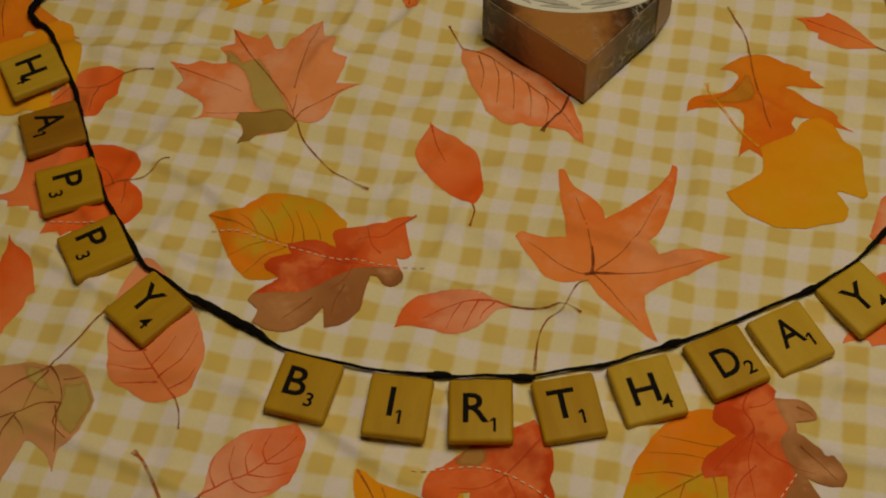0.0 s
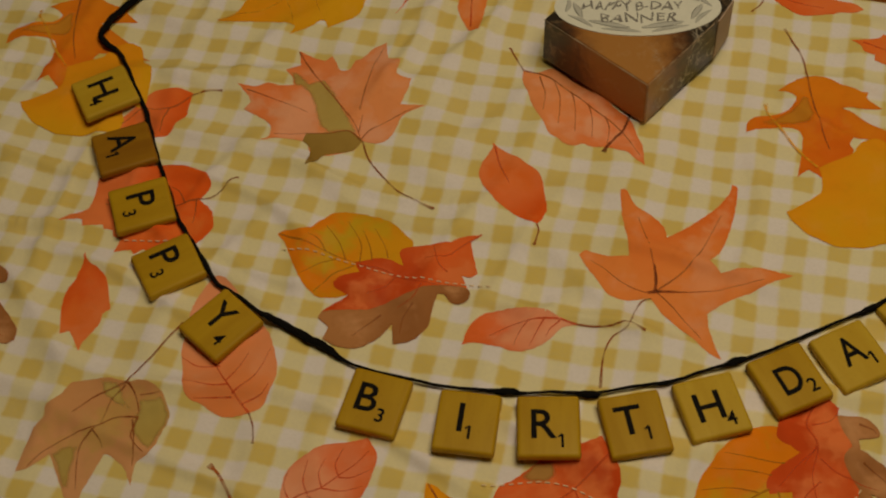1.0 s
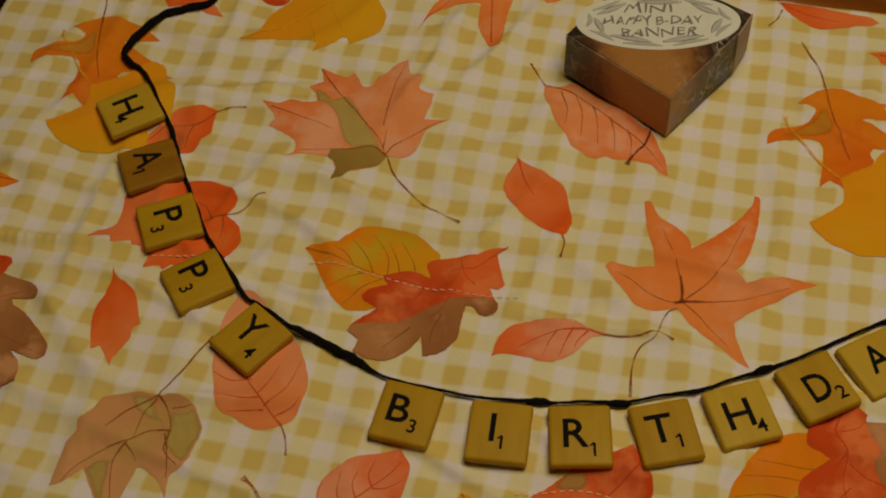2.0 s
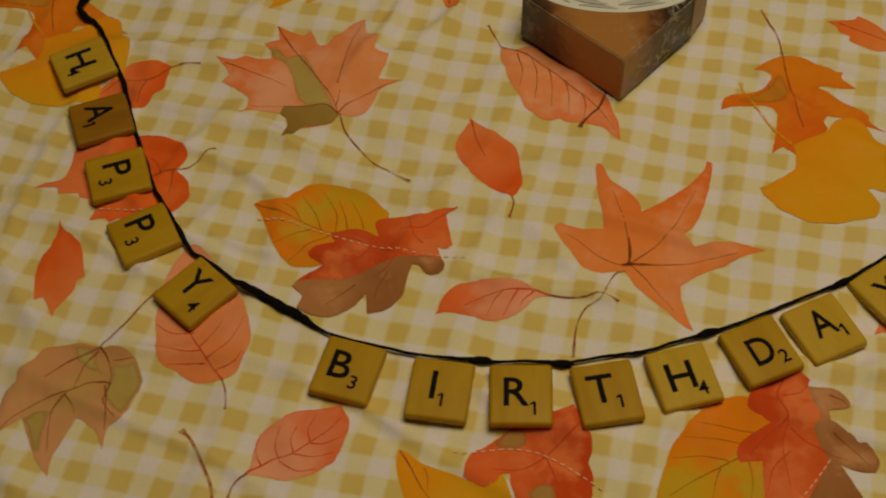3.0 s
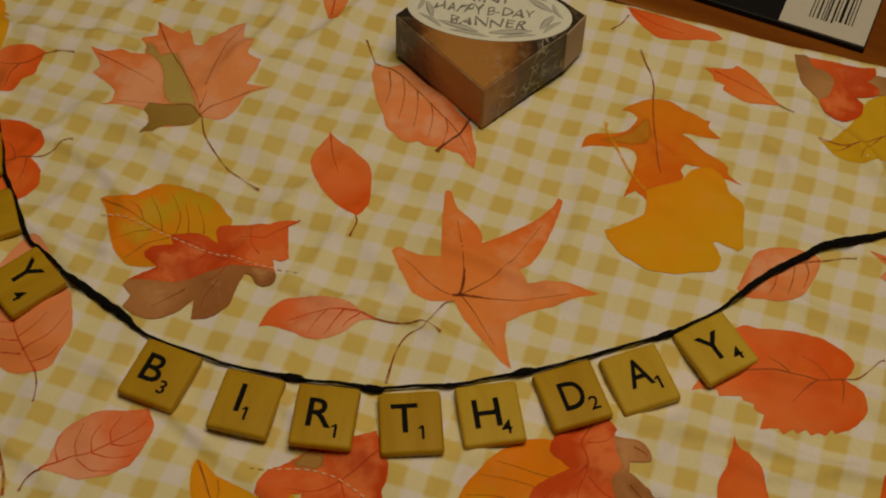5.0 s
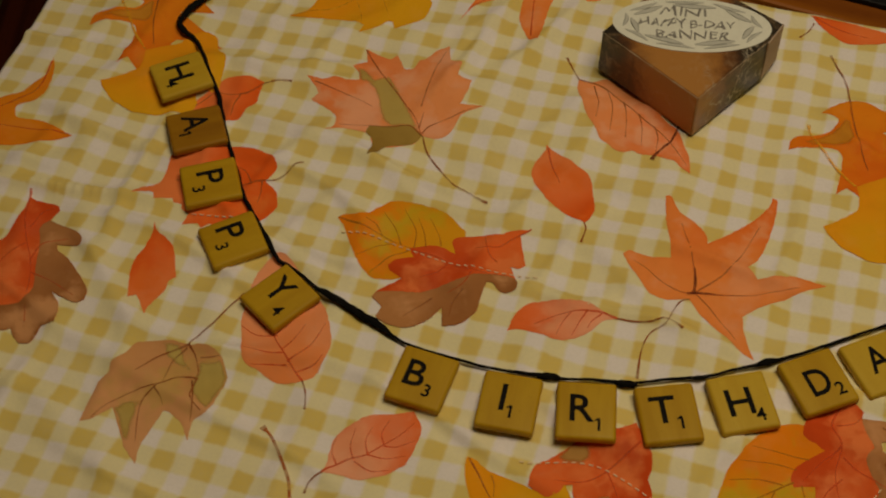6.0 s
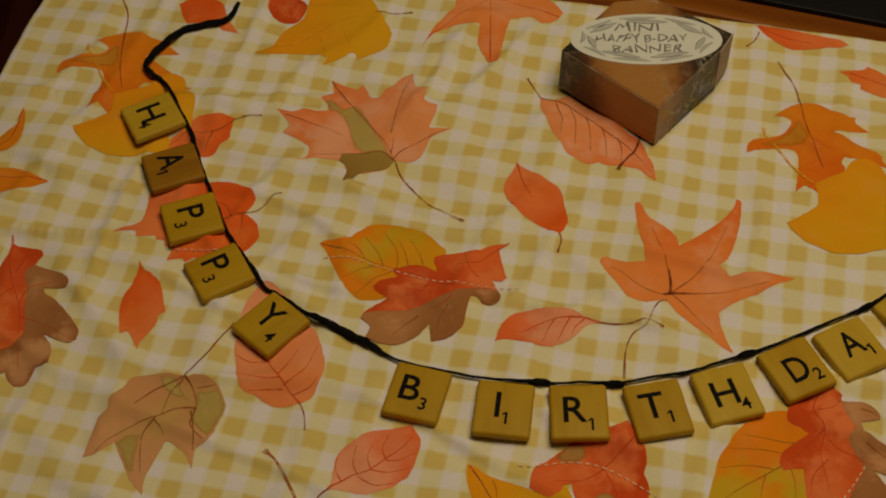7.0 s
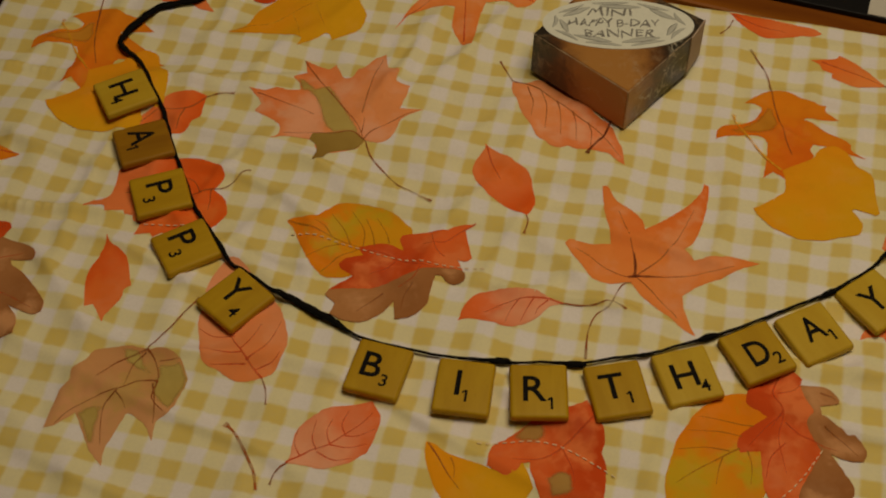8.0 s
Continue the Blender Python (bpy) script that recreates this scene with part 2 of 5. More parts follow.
def marbled_card():
    m, nt, b = node_mat("marbled_brown_card", 0.34, 0, 0.5)
    co = place(nt)
    a = noise_tex(nt, co, 42.0, 6.0, 0.62)
    warp = node(nt, "ShaderNodeVectorMath", {0: a.outputs["Color"], "Scale": 0.03}, operation="SCALE").outputs[0]
    p = node(nt, "ShaderNodeVectorMath", {0: co, 1: warp}, operation="ADD").outputs[0]
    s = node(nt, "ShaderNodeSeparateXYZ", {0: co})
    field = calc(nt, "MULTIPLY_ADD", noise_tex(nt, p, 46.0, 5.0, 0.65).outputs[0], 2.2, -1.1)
    # copper in the middle, going to near black towards both x ends of the box
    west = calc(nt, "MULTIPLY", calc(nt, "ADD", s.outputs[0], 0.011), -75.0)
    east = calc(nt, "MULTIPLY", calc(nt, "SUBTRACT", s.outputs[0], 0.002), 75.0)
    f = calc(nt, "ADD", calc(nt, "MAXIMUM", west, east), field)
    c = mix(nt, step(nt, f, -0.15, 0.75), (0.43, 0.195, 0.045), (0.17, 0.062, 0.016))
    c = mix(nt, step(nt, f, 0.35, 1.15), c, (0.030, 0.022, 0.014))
    vor = node(nt, "ShaderNodeTexVoronoi", {"Vector": p, "Scale": 170.0}, feature="DISTANCE_TO_EDGE").outputs[0]
    vein = calc(nt, "SUBTRACT", 1.0, step(nt, vor, 0.0, 0.085))
    gate = step(nt, noise_tex(nt, co, 90.0, 3.0).outputs[0], 0.48, 0.62)
    gate = calc(nt, "MULTIPLY", gate, step(nt, east, 0.0, 0.6))
    c = mix(nt, calc(nt, "MULTIPLY", calc(nt, "MULTIPLY", vein, gate), 0.85), c, (0.52, 0.46, 0.34))
    cloud = step(nt, noise_tex(nt, p, 150.0, 5.0, 0.7).outputs[0], 0.52, 0.74)
    c = mix(nt, calc(nt, "MULTIPLY", cloud, 0.45), c, (0.50, 0.33, 0.17))
    nt.links.new(c, b.inputs["Base Color"])
    bump(nt, b, a.outputs[0], 0.12, 0.0006)
    return m


CARD = marbled_card()
CARD_LINING = plain("mauve_card_flap", (0.46, 0.34, 0.24), 0.6, 400.0, 0.3)
CARD_EDGE = plain("worn_card_edge", (0.55, 0.42, 0.26), 0.7, 800.0, 0.5)

# ---- building helpers ----


def part(name, bm, material, parent=None, label="", smooth=False):
    me = bpy.data.meshes.new(name)
    if smooth:
        for f in bm.faces:
            f.smooth = True
    bm.to_mesh(me)
    bm.free()
    me.materials.append(material)
    ob = new(name, me)
    ob.parent = parent
    return tagged(ob, label)


def box_bm(x, y, z, bevel=0.0, centre=(0, 0, 0), segments=2):
    bm = bmesh.new()
    bmesh.ops.create_cube(bm, size=1, matrix=Matrix.Translation(centre) @ Matrix.Diagonal((x, y, z, 1)))
    if bevel:
        bmesh.ops.bevel(bm, geom=bm.edges[:], offset=bevel, segments=segments, affect="EDGES", profile=0.6)
    return bm


def spline(points, steps):
    """Catmull-Rom curve through the points (tuples of any length)."""
    pts = [np.array(p, float) for p in points]
    pts = [2 * pts[0] - pts[1]] + pts + [2 * pts[-1] - pts[-2]]
    out = []
    for i in range(1, len(pts) - 2):
        a, b, c, d = pts[i - 1:i + 3]
        for k in range(steps):
            t = k / steps
            out.append(0.5 * (2 * b + (c - a) * t + (2 * a - 5 * b + 4 * c - d) * t * t + (3 * b - a - 3 * c + d) * t ** 3))
    out.append(pts[-2])
    return out


# ---- room ----
TABLE_H, TABLE_Z = 0.74, -0.0026


def slab(name, lo, hi, material, label="", category=""):
    size = [b - a for a, b in zip(lo, hi)]
    mid = [(a + b) / 2 for a, b in zip(lo, hi)]
    ob = part(name, box_bm(*size, centre=mid), material)
    return tagged(ob, label, category, kind="structure")


X0, X1, Y0, Y1, Z0, Z1 = -1.9, 2.1, -1.6, 2.2, TABLE_Z - TABLE_H, 1.7
slab("floor", (X0, Y0, Z0 - 0.05), (X1, Y1, Z0), FLOOR_WOOD, "dark reddish brown wooden floor below the table", "floor")
slab("ceiling", (X0, Y0, Z1), (X1, Y1, Z1 + 0.05), CEIL_PAINT, "plain white painted ceiling of the room", "ceiling")
slab("wall_north", (X0, Y1, Z0), (X1, Y1 + 0.1, Z1), WALL_PAINT, "plain beige painted wall behind the table", "wall")
slab("wall_south", (X0, Y0 - 0.1, Z0), (X1, Y0, Z1), WALL_PAINT, "plain beige painted wall facing the table", "wall")
slab("wall_west", (X0 - 0.1, Y0 - 0.1, Z0), (X0, Y1 + 0.1, Z1), WALL_PAINT, "plain beige painted wall beside the table", "wall")
slab("wall_east", (X1, Y0 - 0.1, Z0), (X1 + 0.1, Y1 + 0.1, Z1), WALL_PAINT, "plain beige painted wall on the far side", "wall")

# ---- cloth frame ----
CORNER, TURN_CLOTH = (-0.1775, 0.436), radians(-12.7)
E1 = (math.cos(TURN_CLOTH), math.sin(TURN_CLOTH))
E2 = (-math.sin(TURN_CLOTH), math.cos(TURN_CLOTH))
CLOTH_W, CLOTH_D = 0.52, 0.42


def to_cloth(x, y):
    dx, dy = x - CORNER[0], y - CORNER[1]
    return dx * E1[0] + dy * E1[1], -(dx * E2[0] + dy * E2[1])


def from_cloth(u, v):
    return CORNER[0] + u * E1[0] - v * E2[0], CORNER[1] + u * E1[1] - v * E2[1]


# quilted seams, metres
SEAMS = [
    spline([(-0.150, 0.268), (-0.107, 0.266), (-0.064, 0.262), (-0.042, 0.256), (-0.025, 0.250), (0.001, 0.245), (0.06, 0.236)], 12),
    spline([(-0.140, 0.196), (-0.093, 0.203), (-0.068, 0.207), (-0.045, 0.211)], 12),
    spline([(-0.028, 0.192), (-0.017, 0.182), (-0.001, 0.179), (0.016, 0.180), (0.028, 0.176), (0.046, 0.162)], 12),
    spline([(0.084, 0.156), (0.096, 0.166), (0.110, 0.184)], 12),
    spline([(0.066, 0.299), (0.086, 0.288), (0.112, 0.281), (0.142, 0.282)], 12),
]
STITCHED = [((-0.118, -0.097), (-0.066, 0.002)), (), ((-0.002, 0.040),), ((0.090, 0.105),), ()]
SEAM_PTS = np.array([p for s in SEAMS for p in s])

# pressed creases: points in metres, height, half width
CREASES = [
    ([(-0.195, 0.279), (-0.178, 0.278), (-0.147, 0.275), (-0.121, 0.273)], 0.0016, 0.0034),
    ([(-0.112, 0.338), (-0.086, 0.338), (-0.060, 0.339)], 0.0016, 0.0034),
    ([(-0.203, 0.352), (-0.182, 0.346), (-0.150, 0.342)], 0.0015, 0.0034),
    ([(-0.044, 0.316), (-0.030, 0.338), (-0.019, 0.362), (-0.006, 0.384)], 0.0018, 0.0040),
    ([(-0.017, 0.338), (-0.002, 0.352), (0.015, 0.377)], 0.0017, 0.0040),
    ([(-0.072, 0.304), (-0.050, 0.290), (-0.025, 0.281), (0.005, 0.277)], 0.0013, 0.0030),
    ([(-0.088, 0.263), (-0.071, 0.252), (-0.050, 0.246)], 0.0012, 0.0028),
    ([(-0.005, 0.241), (0.024, 0.235), (0.044, 0.230), (0.070, 0.218)], 0.0013, 0.0030),
    ([(0.150, 0.339), (0.177, 0.316), (0.193, 0.293), (0.206, 0.286)], 0.0016, 0.0036),
    ([(-0.170, 0.308), (-0.150, 0.300), (-0.128, 0.292)], 0.0012, 0.0030),
    ([(0.128, 0.197), (0.150, 0.192), (0.180, 0.199)], 0.0012, 0.0030),
]
CREASES = [(np.array(spline(p, 10)), h, w) for p, h, w in CREASES]


NU, NV = 480, 388


def height_grid():
    """Heights of the creased, quilted cloth over the table, on the cloth's own weave grid."""
    i, j = np.meshgrid(np.arange(NU + 1), np.arange(NV + 1))
    u, v = CLOTH_W * i / NU, CLOTH_D * j / NV
    X = CORNER[0] + u * E1[0] - v * E2[0]
    Y = CORNER[1] + u * E1[1] - v * E2[1]
    Z = np.empty_like(X)
    for k in np.ndindex(X.shape):
        x, y = X[k], Y[k]
        z = 0.0018 * noise.noise(Vector((x * 24 + y * 8, y * 44 - x * 9, 0.3))) - 0.0009
        z += 0.0020 * math.exp(-(noise.noise(Vector((x * 13 - y * 5, y * 34 + x * 15, 4.1))) / 0.14) ** 2)
        z += 0.0014 * math.exp(-(noise.noise(Vector((x * 30 - y * 22, y * 12 + x * 14, 9.7))) / 0.15) ** 2)
        Z[k] = z + 0.00024 * noise.noise(Vector((x * 120, y * 120, 1.7)))
    hem = np.minimum(np.minimum(u, CLOTH_W - u), np.minimum(v, CLOTH_D - v))
    Z *= 0.2 + 0.8 * np.clip(hem / 0.03, 0, 1)
    for line, high, half in CREASES:
        best = np.full(X.shape, 1.0)
        along = np.zeros(X.shape)
        for k, p in enumerate(line):
            gap = (X - p[0]) ** 2 + (Y - p[1]) ** 2
            near = gap < best
            best[near] = gap[near]
            along[near] = k / (len(line) - 1)
        Z += 1.6 * high * np.sin(np.pi * np.clip(along, 0.04, 0.96)) ** 0.6 * np.exp(-best / (0.75 * half) ** 2)
    best = np.full(X.shape, 1.0)
    for p in SEAM_PTS:
        best = np.minimum(best, (X - p[0]) ** 2 + (Y - p[1]) ** 2)
    Z -= 0.0008 * np.exp(-best / 0.0035 ** 2)
    return np.maximum(Z, -0.0022)


HEIGHTS = height_grid()


def cloth_z(x, y):
    """Height of the cloth at (x, y)."""
    u, v = to_cloth(x, y)
    a = min(max(u / CLOTH_W * NU, 0.0), NU - 1e-6)
    b = min(max(v / CLOTH_D * NV, 0.0), NV - 1e-6)
    i, j = int(a), int(b)
    a, b = a - i, b - j
    h = HEIGHTS
    return float((h[j, i] * (1 - a) + h[j, i + 1] * a) * (1 - b) + (h[j + 1, i] * (1 - a) + h[j + 1, i + 1] * a) * b)


def lay(x, y, lift):
    """The point of the cloth over (x, y), kept inside the hem, raised by lift."""
    u, v = to_cloth(x, y)
    u, v = min(max(u, 0.0012), CLOTH_W - 0.0012), min(max(v, 0.0012), CLOTH_D - 0.0012)
    x, y = from_cloth(u, v)
    return x, y, cloth_z(x, y) + lift


TABLE_TURN = radians(-19.5)


def make_table():
    """Table of wide boards with a routed joint, on four legs."""
    top = tagged(new("wooden_table"), "honey-coloured varnished oak table with a grooved board joint", "table")
    top.location = (0.090, 0.3795, TABLE_Z)
    top.rotation_euler = (0, 0, TABLE_TURN)
    for y0, y1 in ((-0.50, -0.2502), (-0.2498, -0.0006), (0.0006, 0.2498), (0.2502, 0.45)):
        bm = box_bm(1.25, y1 - y0, 0.028, 0.0016, (0.37, (y0 + y1) / 2, -0.014))
        part("board", bm, TABLE_WOOD, top)
    for sx in (-0.20, 0.93):
        for sy in (-0.44, 0.39):
            part("leg", box_bm(0.06, 0.06, TABLE_H - 0.028, 0.004, (sx, sy, -0.028 - (TABLE_H - 0.028) / 2)), TABLE_WOOD, top)
    return top


def make_cloth():
    nu, nv = NU, NV
    verts, faces = [], []
    for j in range(nv + 1):
        for i in range(nu + 1):
            u, v = CLOTH_W * i / nu, CLOTH_D * j / nv
            edge = min(i, j, nu - i, nv - j)
            if edge == 0:
                u += 0.0012 * noise.noise(Vector((u * 40, v * 40, 2)))
                v += 0.0012 * noise.noise(Vector((u * 40, v * 40, 5)))
            x, y = from_cloth(u, v)
            z = float(HEIGHTS[j, i])
            verts.append((x, y, z - (0.0006 if edge == 0 else 0)))
    w = nu + 1
    for j in range(nv):
        for i in range(nu):
            a = j * w + i
            faces.append((a, a + w, a + w + 1, a + 1))
    rim = [i for i in range(w)] + [j * w + nu for j in range(1, nv + 1)] + [nv * w + i for i in range(nu - 1, -1, -1)] + [j * w for j in range(nv - 1, 0, -1)]
    n0 = len(verts)
    for k in rim:
        verts.append((verts[k][0], verts[k][1], TABLE_Z + 0.0001))
    for k in range(len(rim)):
        k2 = (k + 1) % len(rim)
        faces.append((rim[k], rim[k2], n0 + k2, n0 + k))
    me = bpy.data.meshes.new("tablecloth")
    me.from_pydata(verts, [], faces)
    me.polygons.foreach_set("use_smooth", [True] * len(faces))
    me.materials.append(MAT_CLOTH)
    return tagged(new("tablecloth", me), "quilted yellow and white gingham tablecloth printed with autumn leaves, softly creased", "tablecloth")


make_table()
CLOTH = make_cloth()

# ---- printed leaves ----


def rounded(outline):
    """Closed outline through the points: flowing where they turn gently, pointed where they turn sharply; a mark every 0.6 mm."""
    pts = [np.array(p, float) for p in outline]
    n = len(pts)

    def corner(k):
        a, b = pts[k] - pts[k - 1], pts[(k + 1) % n] - pts[k]
        return float(a @ b) < 0.55 * np.linalg.norm(a) * np.linalg.norm(b)
    sharp = [corner(k) for k in range(n)]
    out = []
    for k in range(n):
        b, c = pts[k], pts[(k + 1) % n]
        a = 2 * b - c if sharp[k] else pts[k - 1]
        d = 2 * c - b if sharp[(k + 1) % n] else pts[(k + 2) % n]
        steps = max(2, int(np.linalg.norm(c - b) / 0.6))
        for q in range(steps):
            t = q / steps
            p = 0.5 * (2 * b + (c - a) * t + (2 * a - 5 * b + 4 * c - d) * t * t + (3 * b - a - 3 * c + d) * t ** 3)
            wob = Vector((p[0] * 0.5, p[1] * 0.5, 3.0))
            out.append(p + 0.22 * np.array((noise.noise(wob), noise.noise(wob + Vector((9, 4, 1))))))
    return np.array(out)


def leaf(at, mat, label, outline, veins=(), stem=None, ink=None, level=0, vein_level=None, vein_w=0.75, name="leaf_print"):
    """One printed leaf lying on the weave of the cloth, with its inked veins and stem (millimetres from its base)."""
    rim = (rounded(outline) + np.array(at)) / 1000
    inside = []
    uv = np.array([to_cloth(*p) for p in rim])
    lo, hi = uv.min(0), uv.max(0)
    du, dv = CLOTH_W / NU, CLOTH_D / NV
    nxt = np.roll(rim, -1, 0)
    for i in range(max(1, int(lo[0] / du)), min(NU, int(hi[0] / du) + 2)):
        for j in range(max(1, int(lo[1] / dv)), min(NV, int(hi[1] / dv) + 2)):
            x, y = from_cloth(i * du, j * dv)
            cross = (rim[:, 1] > y) != (nxt[:, 1] > y)
            at_x = rim[cross, 0] + (y - rim[cross, 1]) * (nxt[cross, 0] - rim[cross, 0]) / (nxt[cross, 1] - rim[cross, 1])
            if np.count_nonzero(at_x > x) % 2 and ((rim - (x, y)) ** 2).sum(1).min() > 0.0005 ** 2:
                inside.append((x, y))
    m = len(rim)
    flat = [Vector(p) for p in rim] + [Vector(p) for p in inside]
    pts, _, tris, *_ = delaunay_2d_cdt(flat, [(k, (k + 1) % m) for k in range(m)], [], 1, 1e-7)
    lift = 0.00022 + 0.00012 * level
    me = bpy.data.meshes.new(name)
    edges = [math.sqrt(((rim - (p.x, p.y)) ** 2).sum(1).min()) for p in pts]
    me.from_pydata([lay(p.x, p.y, lift - 0.00010 * max(0.0, 1 - e / 0.0008)) for p, e in zip(pts, edges)], [], tris)
    me.polygons.foreach_set("use_smooth", [True] * len(tris))
    base = np.array(at) / 1000
    far = rim[((rim - base) ** 2).sum(1).argmax()] - base
    layer = me.uv_layers.new(name="UVMap")
    marks = []
    for p, edge in zip(pts, edges):
        q = np.array((p.x, p.y))
        marks.append((max(0.0, 1 - edge / 0.0035), float((q - base) @ far / (far @ far))))
    for loop in me.loops:
        layer.data[loop.index].uv = marks[loop.vertex_index]
    me.materials.append(mat)
    ob = new(name, me)
    ob.parent = CLOTH
    if sum(p.normal.z for p in me.polygons) < 0:
        me.flip_normals()
    tagged(ob, label)
    top = level if vein_level is None else vein_level
    for k, line in enumerate(veins):
        w = vein_w if k == 0 else 0.75 * vein_w
        ribbon("midrib" if k == 0 else "side_vein", [(at[0] + x, at[1] + y) for x, y in line], w, 0.3 * w, ink or V_RED, ob, level=top)
    if stem:
        ribbon("stem", [(at[0] + x, at[1] + y) for x, y in stem], 0.55, 0.5, V_STEM, ob, 0.5, level=top)
    return ob


def ribbon(name, points, w0, w1, mat, parent, knob=0.0, steps=8, level=0):
    """A printed stem or vein, in millimetres, tapering from w0 to w1; knob: how much thicker its far end is."""
    lift = 0.00029 + 0.00012 * level
    pts = spline([(p[0] / 1000, p[1] / 1000) for p in points], steps)
    bm = bmesh.new()
    prev = None
    for k, p in enumerate(pts):
        a, b = pts[max(k - 1, 0)], pts[min(k + 1, len(pts) - 1)]
        d = b - a
        d = d / (np.linalg.norm(d) + 1e-9)
        t = k / (len(pts) - 1)
        w = (w0 + (w1 - w0) * t + knob * max(0, (t - 0.86) / 0.14)) / 2000 * (1 + 0.22 * noise.noise(Vector((p[0] * 700, p[1] * 700, 3))))
        pair = [bm.verts.new(lay(p[0] - d[1] * w * q, p[1] + d[0] * w * q, lift)) for q in (1, -1)]
        if prev:
            bm.faces.new((prev[0], prev[1], pair[1], pair[0]))
        prev = pair
    ob = part(name, bm, mat, parent, smooth=True)
    if sum(p.normal.z for p in ob.data.polygons) < 0:
        ob.data.flip_normals()
    return ob


# outlines in millimetres from the leaf's base; the print repeats across the cloth
MAPLE = dict(outline=[(0, 0), (3.5, -1), (6.5, -1), (9.5, 1.5), (12.5, 9), (15, 11.5), (21, 14.5), (12.5, 15), (13.5, 18), (15, 21.5), (16, 25.5), (11, 27.5), (12, 35), (7.5, 37), (6.5, 46), (1.5, 43), (-2, 37), (-4, 36), (-5.5, 33), (-7, 32), (-9.5, 33), (-11, 37), (-12.5, 40), (-15, 38.5), (-18, 39.5), (-24.5, 43.5), (-23.5, 36.5), (-28.5, 33), (-26, 30), (-25, 25), (-30, 25), (-34, 26.5), (-38.5, 24.5), (-44.5, 26), (-40.5, 20.5), (-39.5, 19), (-42, 16.5), (-35, 11.5), (-32, 8), (-32, 3.5), (-35, 1), (-29, 2.5), (-20, 1), (-17.5, -4), (-13.5, -5.5), (-4.5, -4), (-2, -2.5)], veins=[
    [(-24.5, 43), (-17, 28.5), (-9.5, 18.5), (-3, 7.5), (-0.5, 0)],
    [(-0.5, 0), (-5, 4.5), (-12, 4), (-19.5, 4.5), (-30.5, 4)],
    [(-0.5, 0.5), (3, 5), (12, 10.5), (20, 14.5)],
    [(-1.5, 3.5), (-1, 6.5), (-0.5, 11)],
    [(-1.5, 13.5), (1, 25.5), (5.5, 42.5)],
    [(-41, 23), (-29.5, 18.5), (-19.5, 14)]], stem=[(0, 0), (2.5, -7.5), (8.5, -15.5), (13, -20.5), (19, -25), (24.5, -28)])
MAPLE_WASH = dict(outline=[(-27, 32.5), (-23.5, 31.5), (-19.5, 26), (-14, 28), (-11, 23), (-8.5, 18.5), (-4, 9), (0, 0), (-6, 4), (-12.5, 4), (-16, 9.5), (-18.5, 19.5), (-21.5, 23.5), (-25, 24.5)])
MAPLE_OLIVE = dict(outline=[(-19.5, 4.5), (-13, 4.5), (-6, 5), (-3, 3.5), (0, 0), (-2, -2.5), (-4.5, -4), (-8.5, -4.5), (-13, -5.5), (-15.5, -9), (-18.5, -11), (-17.5, -4), (-18.5, -1), (-20.5, 1.5)])
ORANGE_OAK = dict(outline=[(0, 0), (-4, -1.5), (-10.5, -5.5), (-7, -7.5), (-5, -9.5), (-6, -12), (-10, -15), (-21, -18), (-23.5, -23.5), (-15.5, -21.5), (-8, -21.5), (-5, -25), (-6.5, -34), (-9, -42.5), (-5, -39.5), (-0.5, -45.5), (6, -39), (10.5, -33), (9.5, -30.5), (11, -28), (17.5, -28), (22, -29.5), (30, -32.5), (25.5, -28.5), (25.5, -26), (21.5, -23.5), (14, -17.5), (10, -14), (12.5, -14), (23.5, -14), (19.5, -10), (19.5, -7), (14.5, -5.5), (7.5, -1.5), (3.5, 0)], veins=[
    [(0, 0), (0.5, -10), (1.5, -23), (3, -31.5)]], stem=[(0, 0), (0.5, 6.5), (-0.5, 12.5), (-2.5, 17), (-4.5, 23)])
ORANGE_OAK_OLIVE = dict(outline=[(-2.5, -8), (-0.5, -9), (0, -17.5), (-2.5, -20.5), (-10, -20.5), (-15.5, -20.5), (-20, -19.5), (-10, -15.5), (-6, -13)])
FAN = dict(outline=[(-13, -18), (-10, -16.5), (-3.5, -12), (-0.5, -9), (0, 0), (4, 2), (11.5, 5), (13, 7), (16, 10), (20, 11.5), (22.5, 11), (25.5, 8.5), (27, 2), (30, -1), (31.5, -5.5), (31, -14), (31, -19.5), (29, -21.5), (22.5, -18.5), (21.5, -19), (23, -22.5), (23.5, -26.5), (21.5, -30), (14.5, -31), (10, -32), (5, -31.5), (0.5, -31), (-4.5, -28), (-7.5, -26.5), (-10, -23.5), (-12, -21)])
